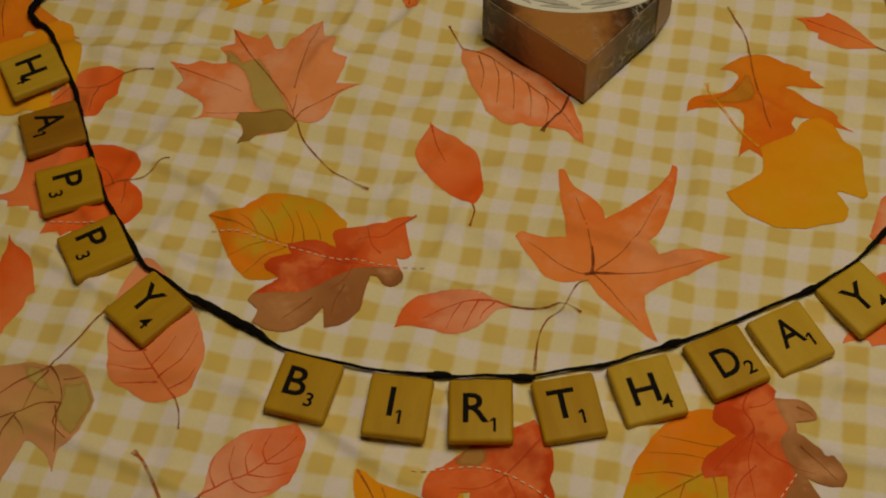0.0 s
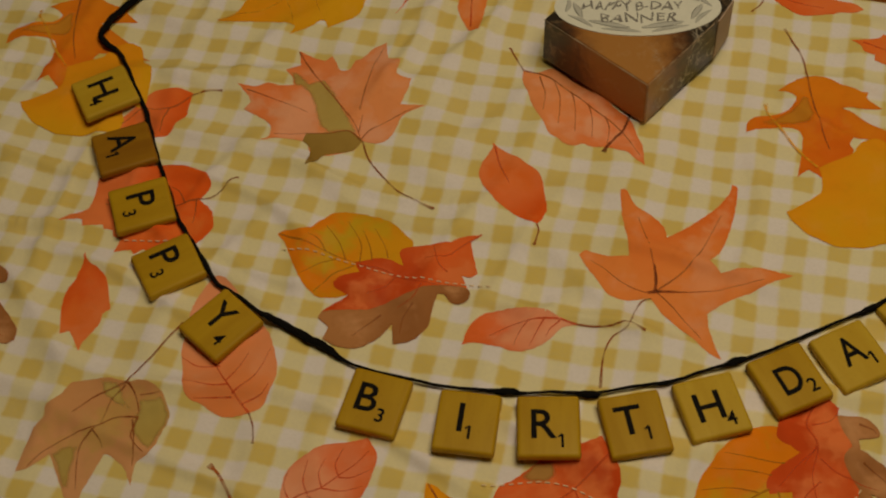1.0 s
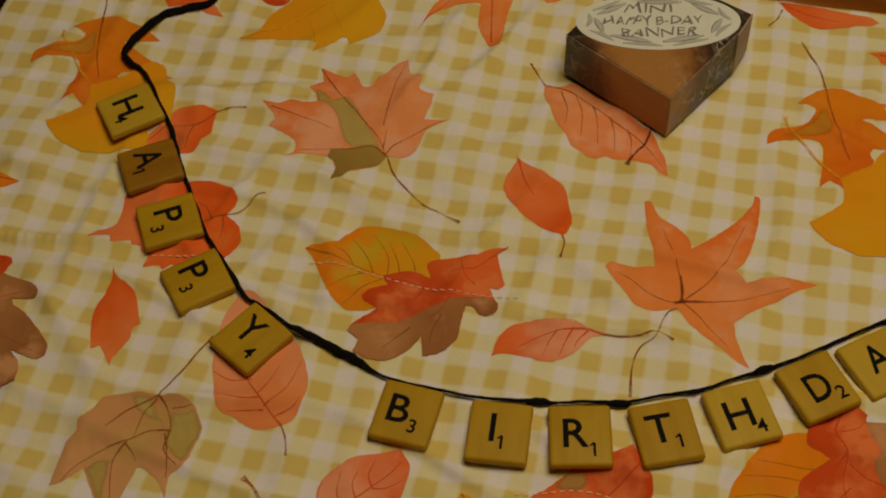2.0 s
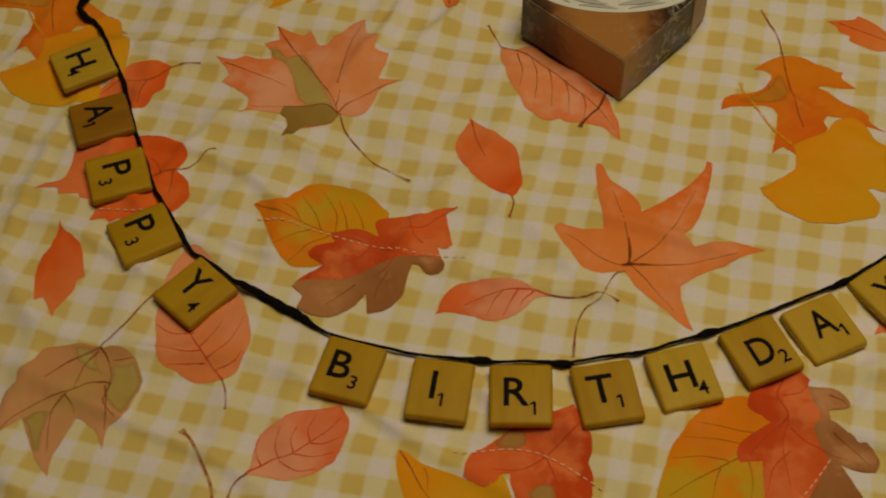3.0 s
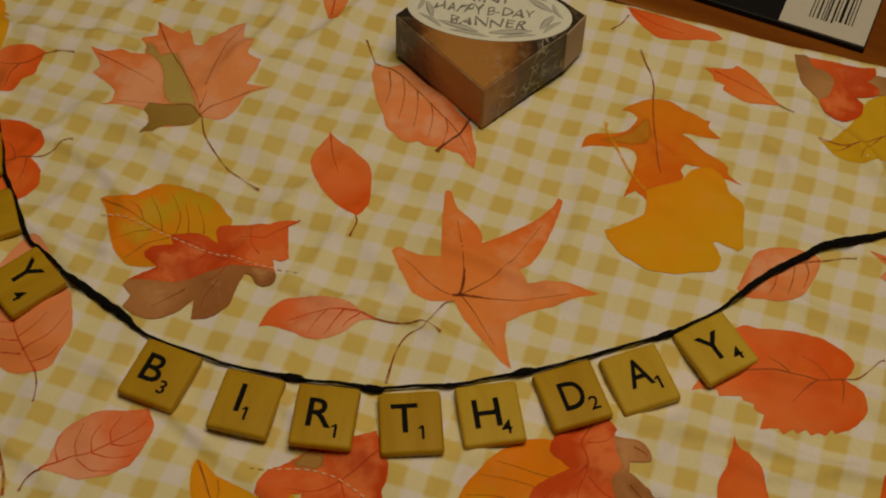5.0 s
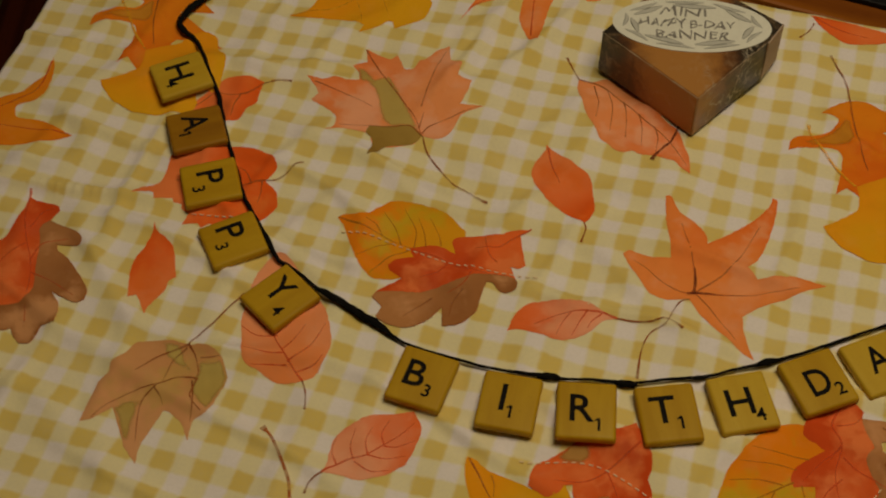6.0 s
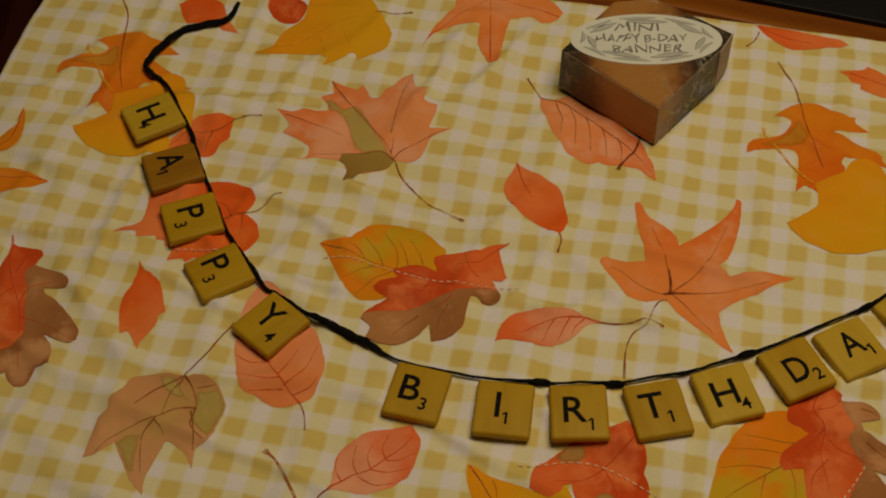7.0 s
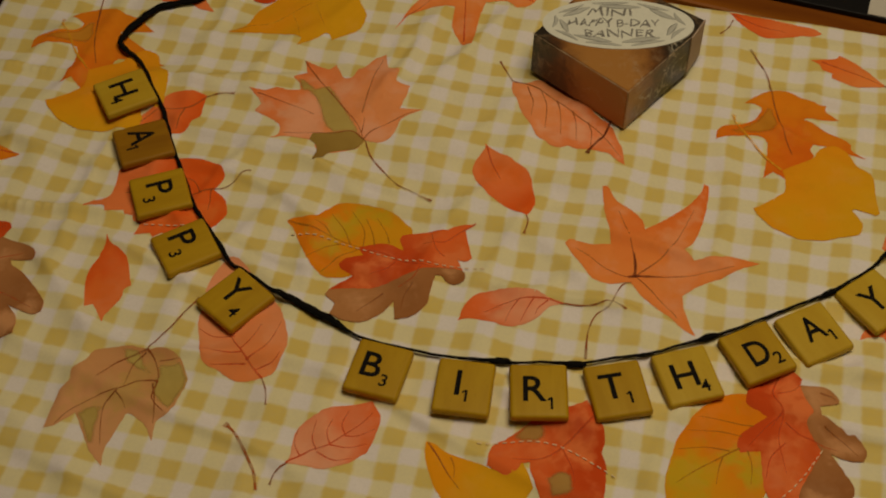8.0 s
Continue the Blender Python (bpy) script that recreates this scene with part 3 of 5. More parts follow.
TOOTHED = dict(outline=[(0, 0), (3, 4), (3, 7), (1, 9.5), (-2, 11.5), (-6, 13.5), (-10, 14), (-15.5, 14), (-20.5, 14.5), (-25.5, 14.5), (-30, 15), (-35, 10.5), (-37, -1.5), (-43, -4.5), (-45.5, -8), (-40, -7), (-38, -7.5), (-37.5, -10), (-31, -9.5), (-30.5, -11), (-27.5, -11.5), (-27, -13.5), (-24.5, -15), (-26, -20), (-20.5, -19), (-19.5, -21), (-16.5, -19), (-15, -20), (-12.5, -18.5), (-11, -20), (-9, -19), (-7, -19.5), (-5, -17.5), (-4, -18.5), (1.5, -16), (5, -12), (5.5, -9.5), (4, -4)], veins=[
    [(0, 0), (-7, -2), (-13.5, -1), (-23.5, -0.5), (-31.5, -0.5)],
    [(-8.5, -2), (-12, -4.5), (-16, -9.5)],
    [(-4.5, -2), (-7.5, 4), (-12.5, 6.5)],
    [(-1, -0.5), (-1, -5.5), (-1.5, -9)],
    [(-17, -0.5), (-20, 2), (-23, 4.5)]], stem=[(0, 0), (4, 1), (7.5, 4), (11, 7.5), (12.5, 8)])
SMALL = dict(outline=[(0, 0), (1, -3), (4, -5), (7, -8), (8.5, -12), (9.5, -16.5), (10.5, -20.5), (8.5, -22), (8, -25.5), (6, -29), (3.5, -33), (3, -36), (1, -32), (-1, -28.5), (-3.5, -30), (-4.5, -24.5), (-5, -18.5), (-4.5, -14), (-2.5, -10), (-1.5, -6.5), (-0.5, -3.5)])


leaf((-41, 305), SALMON, 'printed salmon and green maple leaf', ink=V_BROWN, vein_level=1, **MAPLE)
leaf((-41, 305), GREEN_WASH, 'pale olive wash on the maple leaf', level=1, name='wash_print', **MAPLE_WASH)
leaf((-41, 305), OLIVE, 'olive lobe of the maple leaf', level=1, name='wash_print', **MAPLE_OLIVE)
leaf((224, 246.5), SALMON, 'printed salmon and green maple leaf at the cloth side', ink=V_BROWN, vein_level=1, **MAPLE)
leaf((224, 246.5), GREEN_WASH, 'pale olive wash on the maple leaf', level=1, name='wash_print', **MAPLE_WASH)
leaf((224, 246.5), OLIVE, 'olive lobe of the maple leaf', level=1, name='wash_print', **MAPLE_OLIVE)
leaf((110.5, 328.5), ORANGE, 'printed orange oak leaf', ink=V_STEM, vein_level=2, **ORANGE_OAK)
leaf((110.5, 328.5), AMBER_WASH, 'amber wash on the oak leaf', level=1, name='wash_print', **ORANGE_OAK_OLIVE)
leaf((109, 289.5), YELLOW, 'printed yellow fan-shaped leaf', level=1, **FAN)
ribbon('stalk_print', [(108.5, 289.5), (103, 298), (98.5, 307.5), (95.5, 312.5), (95, 317)], 0.9, 0.9, V_GOLD, CLOTH, 0.6, level=2)
leaf((-149.5, 378.5), ORANGE, 'printed orange oak leaf', ink=V_STEM, vein_level=2, **ORANGE_OAK)
leaf((-149.5, 378.5), AMBER_WASH, 'amber wash on the oak leaf', level=1, name='wash_print', **ORANGE_OAK_OLIVE)
leaf((-148.5, 343.5), YELLOW, 'printed yellow fan-shaped leaf', level=1, **FAN)
ribbon('stalk_print', [(-149, 343.5), (-154.5, 352), (-159, 361.5), (-162, 366.5), (-162.5, 371)], 0.9, 0.9, V_GOLD, CLOTH, 0.6, level=2)
leaf((169, 225.5), RED, 'printed broad red leaf with a toothed edge', ink=V_BROWN, **TOOTHED)
leaf((-94, 282.5), RED, 'printed broad red leaf behind the letter tiles', ink=V_BROWN, **TOOTHED)
leaf((-128.5, 261.5), RED, 'printed small red leaf', **SMALL)
leaf((135.5, 202.5), RED, 'printed small red leaf', **SMALL)
leaf((177.5, 194), RED, 'printed small red leaf with a stalk', outline=[(0, 0), (2, -0.5), (3, -3.5), (6, -7.5), (11.5, -9), (14.5, -11.5), (10.5, -19.5), (-3.5, -20.5), (-3.5, -14.5), (-2.5, -10.5), (-1, -5)], stem=[(-1.5, -14.5), (2, -12), (4.5, -10.5), (7, -9), (9.5, -8)])
leaf((14, 336), SALMON, 'printed salmon leaf partly under the box', outline=[(0, 0), (3, -1.5), (6, -1.5), (10.5, 0), (18, -5), (30, -19), (35, -24), (37, -31.5), (38.5, -36.5), (38.5, -44.5), (35.5, -42), (33.5, -39), (30.5, -38), (27, -36.5), (22, -36), (19, -34.5), (15.5, -35), (12.5, -34), (10.5, -32), (7.5, -29.5), (5.5, -23.5), (2.5, -17), (1, -12), (-0.5, -5)], veins=[
    [(0, 0), (10, -5.5), (20.5, -17), (30.5, -27), (37.5, -40.5)],
    [(5.5, -4), (7, -13), (6, -19.5)],
    [(10.5, -6), (12, -15), (11, -25)],
    [(16, -11), (17, -19), (16.5, -28.5)],
    [(21.5, -17.5), (22.5, -23), (22, -32)],
    [(27, -22.5), (28, -27.5), (27, -34.5)]], stem=[(0, 0), (-2, 5), (-4.5, 11)], ink=V_BROWN)
ribbon('stalk_print', [(49.5, 314), (46.5, 307), (44, 304.5), (41.5, 301), (39.5, 297.5)], 0.8, 1.0, V_DARK, CLOTH, 0.7, level=1)
leaf((16.5, 268.5), RED, 'printed small red leaf with a short stem', outline=[(0, 0), (-2, 1), (-6, 4), (-10, 7.5), (-13, 11), (-16, 16), (-18, 21), (-18.5, 23.5), (-17.5, 26.5), (-15.5, 29.5), (-14, 31.5), (-13.5, 34.5), (-11, 31.5), (-6.5, 28), (-3, 25.5), (0.5, 23), (2.5, 19), (3, 13.5), (3.5, 7), (2, 2.5)], veins=[
    [(-13, 33), (-11.5, 26), (-8.5, 18.5)]], stem=[(0, 0), (0.5, -2.5), (-1, -7.5)])
leaf((-67, 268), GOLD, 'printed golden leaf', outline=[(0, 0), (2, 1), (6, 0.5), (10, 1.5), (12.5, 5), (15, 7), (17, 8.5), (21, 9), (25.5, 8), (30.5, 6.5), (34.5, 5), (38.5, 2.5), (41.5, -1), (44, -4.5), (41.5, -12), (31, -20), (23, -24), (17.5, -24.5), (14, -24), (11.5, -22), (9.5, -20), (7, -15), (4.5, -8.5), (2.5, -3.5)], veins=[
    [(0.5, 0), (12.5, -5.5), (21.5, -9.5), (27, -11.5)],
    [(22.5, -10), (20, -3), (15.5, 4)],
    [(27, -11), (27, -3.5), (22.5, 5.5)],
    [(31, -11), (30, -5), (27.5, 2)],
    [(36, -10), (35, -5.5), (31.5, 2)],
    [(16, -7), (13.5, -2.5), (10, -1)],
    [(20, -9.5), (14, -13), (8, -16.5)],
    [(25, -12.5), (18.5, -17.5), (13, -22.5)]], ink=V_OLIVE)
leaf((-40.5, 256), CRIMSON, 'printed red and brown oak leaf', outline=[(-1, 1), (4, 2), (8.5, 2), (14.5, -1), (13, 4), (15, 6), (24.5, 7), (29, 7), (33, 9), (39.5, 9.5), (36, 7.5), (36.5, 3), (38, -4.5), (36, -6), (33, -5.5), (35, -12), (34, -16), (31.5, -16.5), (29.5, -15.5), (27.5, -13), (25.5, -13), (24, -18.5), (22.5, -24.5), (17.5, -29), (12, -30), (11.5, -23), (8, -27.5), (4, -30.5), (-0.5, -32), (-6, -30.5), (-9.5, -28), (-8, -24), (-11.5, -20), (-10.5, -17.5), (-7.5, -15), (-2.5, -12), (-6.5, -9.5), (-7.5, -7.5), (-4, -5), (0.5, -3)], veins=[
    [(0, 0), (7.5, -2), (15, -6.5), (22, -9), (32.5, -10)],
    [(39.5, 9.5), (33.5, 6), (28, 2), (21, 1.5)],
    [(28.5, -4), (25.5, -0.5), (24, 6.5)],
    [(12.5, -5), (9, -10), (3.5, -12)],
    [(20.5, -9.5), (18, -14.5), (13, -17.5)]], level=1, vein_level=2)
leaf((-40.5, 256), BROWN, 'brown half of the oak leaf', outline=[(-11.5, -20), (-10.5, -17.5), (-4.5, -17), (4, -17), (10.5, -15), (17.5, -12.5), (22, -10.5), (29, -9.5), (34.5, -11), (35.5, -14), (34, -16), (31.5, -16.5), (29.5, -15.5), (27.5, -13), (25.5, -13), (24, -18.5), (22.5, -24.5), (17.5, -29), (12, -30), (11.5, -23), (8, -27.5), (4, -30.5), (-0.5, -32), (-6, -30.5), (-9.5, -28), (-8, -24)], veins=[
    [(8, -19.5), (4.5, -23), (-0.5, -27.5)],
    [(18, -16.5), (15, -21), (14, -26.5)]], level=2, ink=V_BROWN, name='wash_print')
leaf((27.5, 231.5), PINK, 'printed long salmon leaf', outline=[(0, 0), (-5, 2.5), (-9.5, 4.5), (-15.5, 5.5), (-22.5, 5.5), (-28, 4.5), (-32.5, 0), (-35, -6.5), (-31, -6), (-25, -8), (-19.5, -9.5), (-14, -8.5), (-8.5, -5.5), (-4.5, -1)], veins=[
    [(0, 0), (-6, 2), (-13.5, 1), (-20, 0), (-26.5, -3.5)],
    [(-5, 1.5), (-8, -1.5), (-9.5, -4.5)],
    [(-9.5, 2), (-12, -2.5), (-14.5, -7.5)],
    [(-14.5, 1), (-17, -2.5), (-19.5, -8)]], stem=[(0, 0), (5, -1), (10.5, -1.5), (15.5, -1), (20.5, -4)])
leaf((52.5, 243.5), CORAL, 'printed coral star-shaped leaf', outline=[(-1.5, -3), (-3.5, -2.5), (-9.5, -3), (-13, -2), (-15.5, -0.5), (-20, 7), (-23, 13.5), (-20.5, 15), (-13.5, 12.5), (-7.5, 12.5), (-7.5, 15), (-8.5, 28.5), (-8.5, 38), (-6.5, 37.5), (-4, 32), (1.5, 27.5), (4.5, 23.5), (5, 19.5), (12.5, 24), (21, 30.5), (26.5, 37), (28, 41), (29.5, 39), (27.5, 29.5), (24.5, 20.5), (21.5, 14.5), (17.5, 10), (20.5, 5.5), (28.5, 6.5), (33, 7.5), (42.5, 4), (35.5, 1.5), (28.5, -1.5), (20, -5.5), (15, -8.5), (15, -15), (17.5, -25), (13, -21.5), (5.5, -13), (1.5, -8)], veins=[
    [(0, 0), (0, 10.5), (-3.5, 27)],
    [(0, 0), (8, 6), (14.5, 13), (23, 28)],
    [(0, 0), (5.5, -0.5), (20, 0), (33.5, 2.5)],
    [(0, 0), (-4, 0), (-11, 4), (-19.5, 11.5)],
    [(0, 0), (5, -6), (12, -18)]], stem=[(-1.5, -2.5), (-4.5, -3.5), (-7, -7.5), (-9.5, -14), (-14.5, -17), (-17.5, -23.5), (-19, -34)], ink=V_BROWN)
leaf((153.5, 329.5), CORAL, 'printed small red leaf', outline=[(-25.5, 15), (-21.5, 14.5), (-16, 16), (-14, 18), (-10.5, 16), (-7.5, 13), (-3.5, 5.5), (0, 0), (-5, 0.5), (-10, 1), (-13.5, 2.5), (-19, 6), (-18.5, 8), (-22, 9.5), (-23, 12)], veins=[
    [(-22, 13), (-12.5, 8.5), (0, 0)]], stem=[(-0.5, 0.5), (2, -1.5), (4.5, -3)])
leaf((166, 317.5), MUSTARD, 'printed yellow leaf', outline=[(0, 0), (2.5, -1.5), (7, 1.5), (13, 10), (16.5, 16), (19, 19), (25, 21.5), (35, 21), (38.5, 17), (42.5, 8.5), (54, 8.5), (56, -3.5), (47.5, -11), (41, -12.5), (39, -13), (36.5, -8.5), (30.5, -13), (22.5, -16), (26, -11), (24, -9.5), (20, -9), (15, -10.5), (12, -10), (8.5, -9), (5, -7), (2, -3)], veins=[
    [(0, 0), (10.5, -3.5), (21, 2), (36.5, 8), (50.5, 11)],
    [(21, 2), (14.5, -5.5), (13, -8.5)],
    [(34.5, 7.5), (34, 1), (29.5, -9.5)],
    [(31, 6.5), (26.5, 13.5), (23, 18)],
    [(42.5, 9), (41.5, 1), (39, -10)],
    [(10.5, -3.5), (7, -5), (4.5, -5)]], ink=V_BROWN)
leaf((174.5, 335.5), CRIMSON, 'printed red oak leaf half at the cloth edge', outline=[(-10, 19), (-5, 18), (6.5, 15.5), (13, 15.5), (12.5, 11.5), (9.5, 8), (13, 6), (13.5, 3.5), (10.5, 1.5), (5, 0.5), (7.5, -2), (6.5, -6.5), (3, -9), (0, -10), (-4, -9), (-6.5, -7.5), (-8, -2.5), (-4.5, 0), (-2, 7.5), (-4.5, 12), (-8, 14)], level=2)
leaf((174.5, 335.5), TAN, 'printed brown oak leaf half at the cloth edge', outline=[(-14.5, 20), (-10, 19.5), (-4.5, 13.5), (-1.5, 7.5), (-3, -0.5), (-7.5, -2.5), (-10.5, 1), (-13, 4.5), (-14, 9.5)], level=1)
leaf((174.5, 335.5), TAN, 'printed brown oak leaf lobe at the cloth edge', outline=[(9.5, 12.5), (16, 11.5), (22.5, 10), (25.5, 9), (26, 4), (17.5, 3.5), (12, 2.5), (7, 5.5)], level=1)
leaf((101.5, 369.5), RED, 'printed red leaf at the cloth edge', outline=[(-1, 3), (2, -2.5), (6.5, -7.5), (11, -11), (15.5, -11.5), (21.5, -11.5), (25.5, -10.5), (29.5, -11), (33.5, -9.5), (30.5, -6.5), (25.5, -5), (17.5, -2), (12, 0.5), (6, 3)], veins=[
    [(0, 1.5), (9.5, -4.5), (19.5, -8.5)]], stem=[(0, -1.5), (-2.5, -6), (-6, -9)])
leaf((164.5, 267.5), SALMON, 'printed salmon leaf under the cord', outline=[(0, 0), (-2, 2.5), (-5, 3.5), (-8.5, 4.5), (-13, 4), (-17, 3), (-20.5, 1), (-22.5, -3), (-25, -9), (-27, -13.5), (-24.5, -16.5), (-19.5, -17), (-14.5, -17.5), (-10, -17), (-7, -14.5), (-2.5, -6.5)], veins=[
    [(-0.5, 0), (-8.5, -2), (-17.5, -8), (-24, -13)],
    [(-5, -1), (-4.5, -5.5), (-6.5, -11.5)],
    [(-8.5, -2.5), (-9.5, -8), (-12, -16)],
    [(-14, -5), (-15.5, -11.5), (-17.5, -15.5)]], stem=[(0, 0), (3.5, 1), (7, 2), (11, 2)], ink=V_BROWN)
leaf((-101.5, 328.5), RED, 'printed red leaf behind the letter tiles', outline=[(-25.5, -13.5), (-23.5, -9), (-18.5, -5), (-14.5, 1.5), (-9, 2.5), (-4, 2.5), (0, 0.5), (-1, -5), (-1.5, -9), (-4, -12.5), (-5.5, -16.5), (-8.5, -18.5), (-14, -19), (-20, -16.5)], veins=[
    [(0, 0), (-7.5, -6.5), (-17, -7), (-24, -11.5)],
    [(-7.5, -6.5), (-8.5, -12), (-9.5, -17)]], stem=[(0, 0), (4, 1), (7, 1), (10.5, 0.5)], ink=V_BROWN)
leaf((-108.5, 214.5), DULL, 'printed dull brown and olive maple leaf', outline=[(0, 0), (4, 0), (8, -1.5), (11, -4), (13, -8), (14, -12), (12, -18), (10, -24), (6, -27), (5.5, -34), (4, -31), (2.5, -28), (-2.5, -24), (-4, -24), (-7.5, -33), (-9, -37), (-9, -42.5), (-13.5, -37), (-15.5, -33), (-20, -23.5), (-25.5, -28.5), (-29, -29.5), (-27.5, -20), (-26.5, -15), (-23.5, -11.5), (-23.5, -8.5), (-21.5, -6.5), (-19.5, -4), (-18, -0.5), (-15, 1), (-8.5, 1.5), (-5.5, 1.5)], veins=[
    [(0, 0), (-5, -2), (-10.5, -5), (-15, -10.5)],
    [(-0.5, -1), (-4, -5), (-5.5, -10.5), (-6, -14)],
    [(0, 0), (2.5, -3.5), (4.5, -9), (4.5, -12)],
    [(5, -12), (1.5, -11.5), (-3, -12), (-7, -15), (-14, -17), (-21.5, -22.5), (-25.5, -28)],
    [(4.5, -12), (3.5, -17.5), (5, -21), (8, -24)],
    [(3, -12.5), (5, -21), (5, -27.5)],
    [(-7.5, -15.5), (-11, -20), (-11.5, -26), (-10.5, -35)],
    [(-8, -16.5), (-5.5, -19.5), (-4.5, -22)],
    [(4.5, -4.5), (8, -4.5), (11, -4)]], stem=[(0, 0), (2.5, 4.5), (6.5, 9), (10.5, 15.5), (14.5, 20.5)], ink=V_STEM, vein_level=1, vein_w=0.8)
leaf((-108.5, 214.5), GREEN_WASH, 'olive wash on the dull maple leaf', outline=[(3.5, -5.5), (8.5, -6), (11.5, -5), (13, -8), (14, -12), (12, -18), (10, -24), (5.5, -20), (3, -15), (3.5, -11), (4.5, -10)], level=1, name='wash_print')
leaf((-108.5, 214.5), GREEN_WASH, 'olive wash on the dull maple leaf', outline=[(-9, 1.5), (-2.5, 0.5), (0, -5.5), (3.5, -10), (-0.5, -8.5), (-5, -5.5), (-7.5, -3)], level=1, name='wash_print')
leaf((-108.5, 214.5), GREEN_WASH, 'olive wash on the dull maple leaf', outline=[(-20, -23.5), (-16, -21), (-11.5, -20.5), (-12.5, -28), (-12.5, -34.5), (-14.5, -35.5), (-17.5, -28)], level=1, name='wash_print')
leaf((-70.5, 203), PEACH, 'printed pink leaf', outline=[(0, 0), (-2, -0.5), (-5.5, -1), (-8.5, -0.5), (-12, 1.5), (-15, 3.5), (-18.5, 5), (-20.5, 8.5), (-22, 16.5), (-23, 23.5), (-21.5, 31.5), (-21, 39), (-18.5, 45), (-16, 48), (-13, 48.5), (-9, 45), (-3, 36.5), (2.5, 29.5), (5.5, 23), (7.5, 13), (5, 5), (3, 1.5)], veins=[
    [(0, 0), (-4, 5), (-9, 12), (-13, 20.5), (-16, 34)],
    [(-6.5, 8.5), (-12, 8.5), (-21, 11)],
    [(-10, 16), (-17, 16.5), (-22.5, 20)],
    [(-5.5, 5), (-12, 5), (-17, 5)],
    [(-7.5, 9.5), (-4, 15), (-1.5, 20)],
    [(-5.5, 6), (1, 11.5), (5, 21)],
    [(-2.5, 3), (3, 5.5), (5.5, 9)]], stem=[(0, 0), (1.5, -4), (2, -8), (2, -10)])
ribbon('stalk_print', [(-69, 163), (-70, 168.5), (-72, 173), (-74.5, 178), (-78, 184), (-81, 187)], 1.0, 0.9, V_STALK, CLOTH, 1.2, level=0)
leaf((-60, 171.5), PINK, 'printed pink leaf with dark veins', outline=[(0, 0), (0.5, 4), (1, 9.5), (2, 13), (4.5, 16), (8, 18.5), (10.5, 20.5), (14.5, 22), (19, 22.5), (25, 23.5), (27, 20.5), (28, 17.5), (27, 12.5), (24.5, 5.5), (22, 3.5), (19, 1), (15.5, -0.5), (10.5, -1.5), (5.5, -0.5)], veins=[
    [(-0.5, 0), (1.5, 2), (6.5, 5.5), (12, 7), (17, 11.5), (22, 15.5), (25.5, 19.5)],
    [(3.5, 3.5), (1.5, 8.5), (2.5, 13.5)],
    [(8.5, 5.5), (7, 10), (8, 16)],
    [(12.5, 7.5), (11.5, 12), (13, 17)],
    [(17, 11.5), (16, 15.5), (18, 20.5)],
    [(8.5, 5), (14, 1.5), (19.5, 2.5)],
    [(12.5, 7), (18, 6.5), (24, 8)],
    [(17, 11), (21, 11), (26.5, 13.5)]], stem=[(0, 0), (-2, -1), (-4, -3), (-5, -6.5)])
leaf((-183, 251.5), YELLOW, 'printed yellow leaf under an oak leaf', outline=[(-0.5, 2), (-5.5, 2.5), (-11.5, 0.5), (-13, -10), (-8.5, -23), (2, -33), (6.5, -29.5), (8.5, -24), (2.5, -10.5)])
leaf((-175, 275.5), CRIMSON, 'printed red and brown oak leaf', outline=[(0, 0), (0, -3.5), (2, -4.5), (10, -6.5), (11.5, -9), (9, -13), (18.5, -18), (22, -20.5), (23, -23), (22, -24.5), (14.5, -24), (15.5, -26.5), (19.5, -29.5), (24.5, -35.5), (29, -42), (29, -46), (25.5, -47), (17.5, -43.5), (20.5, -47.5), (21.5, -51.5), (21.5, -55.5), (17, -56.5), (15.5, -60.5), (14, -62.5), (11, -62.5), (8.5, -60.5), (7, -57.5), (5, -58.5), (2.5, -59), (1, -58), (1.5, -49), (-4.5, -48), (-12, -45), (-12.5, -36.5), (-10.5, -29), (-8, -24), (-5, -23), (-3.5, -20.5), (-2.5, -16), (-1, -9.5)], veins=[
    [(-0.5, -0.5), (0.5, -12), (3.5, -22), (8, -34), (11, -55.5)],
    [(4, -24.5), (-0.5, -30), (-6, -37.5)],
    [(7, -31.5), (9.5, -24), (18, -21.5)],
    [(8.5, -36), (14.5, -38.5), (25, -44.5)],
    [(3.5, -17), (5.5, -10), (9.5, -8)]], level=1, vein_level=2)
leaf((-175, 275.5), BROWN, 'brown half of the oak leaf', outline=[(9, -13), (18.5, -18), (22, -20.5), (23, -23), (22, -24.5), (14.5, -24), (15.5, -26.5), (19.5, -29.5), (24.5, -35.5), (29, -42), (29, -46), (25.5, -47), (17.5, -43.5), (20.5, -47.5), (21.5, -51.5), (21.5, -55.5), (17, -56.5), (15.5, -60.5), (14, -62.5), (11, -62.5), (8.5, -60.5), (7, -57.5), (5, -58.5), (2.5, -59), (1, -58), (2, -50), (8.5, -48.5), (11, -43.5), (9.5, -33.5), (8.5, -24), (6.5, -16)], level=2, name='wash_print')
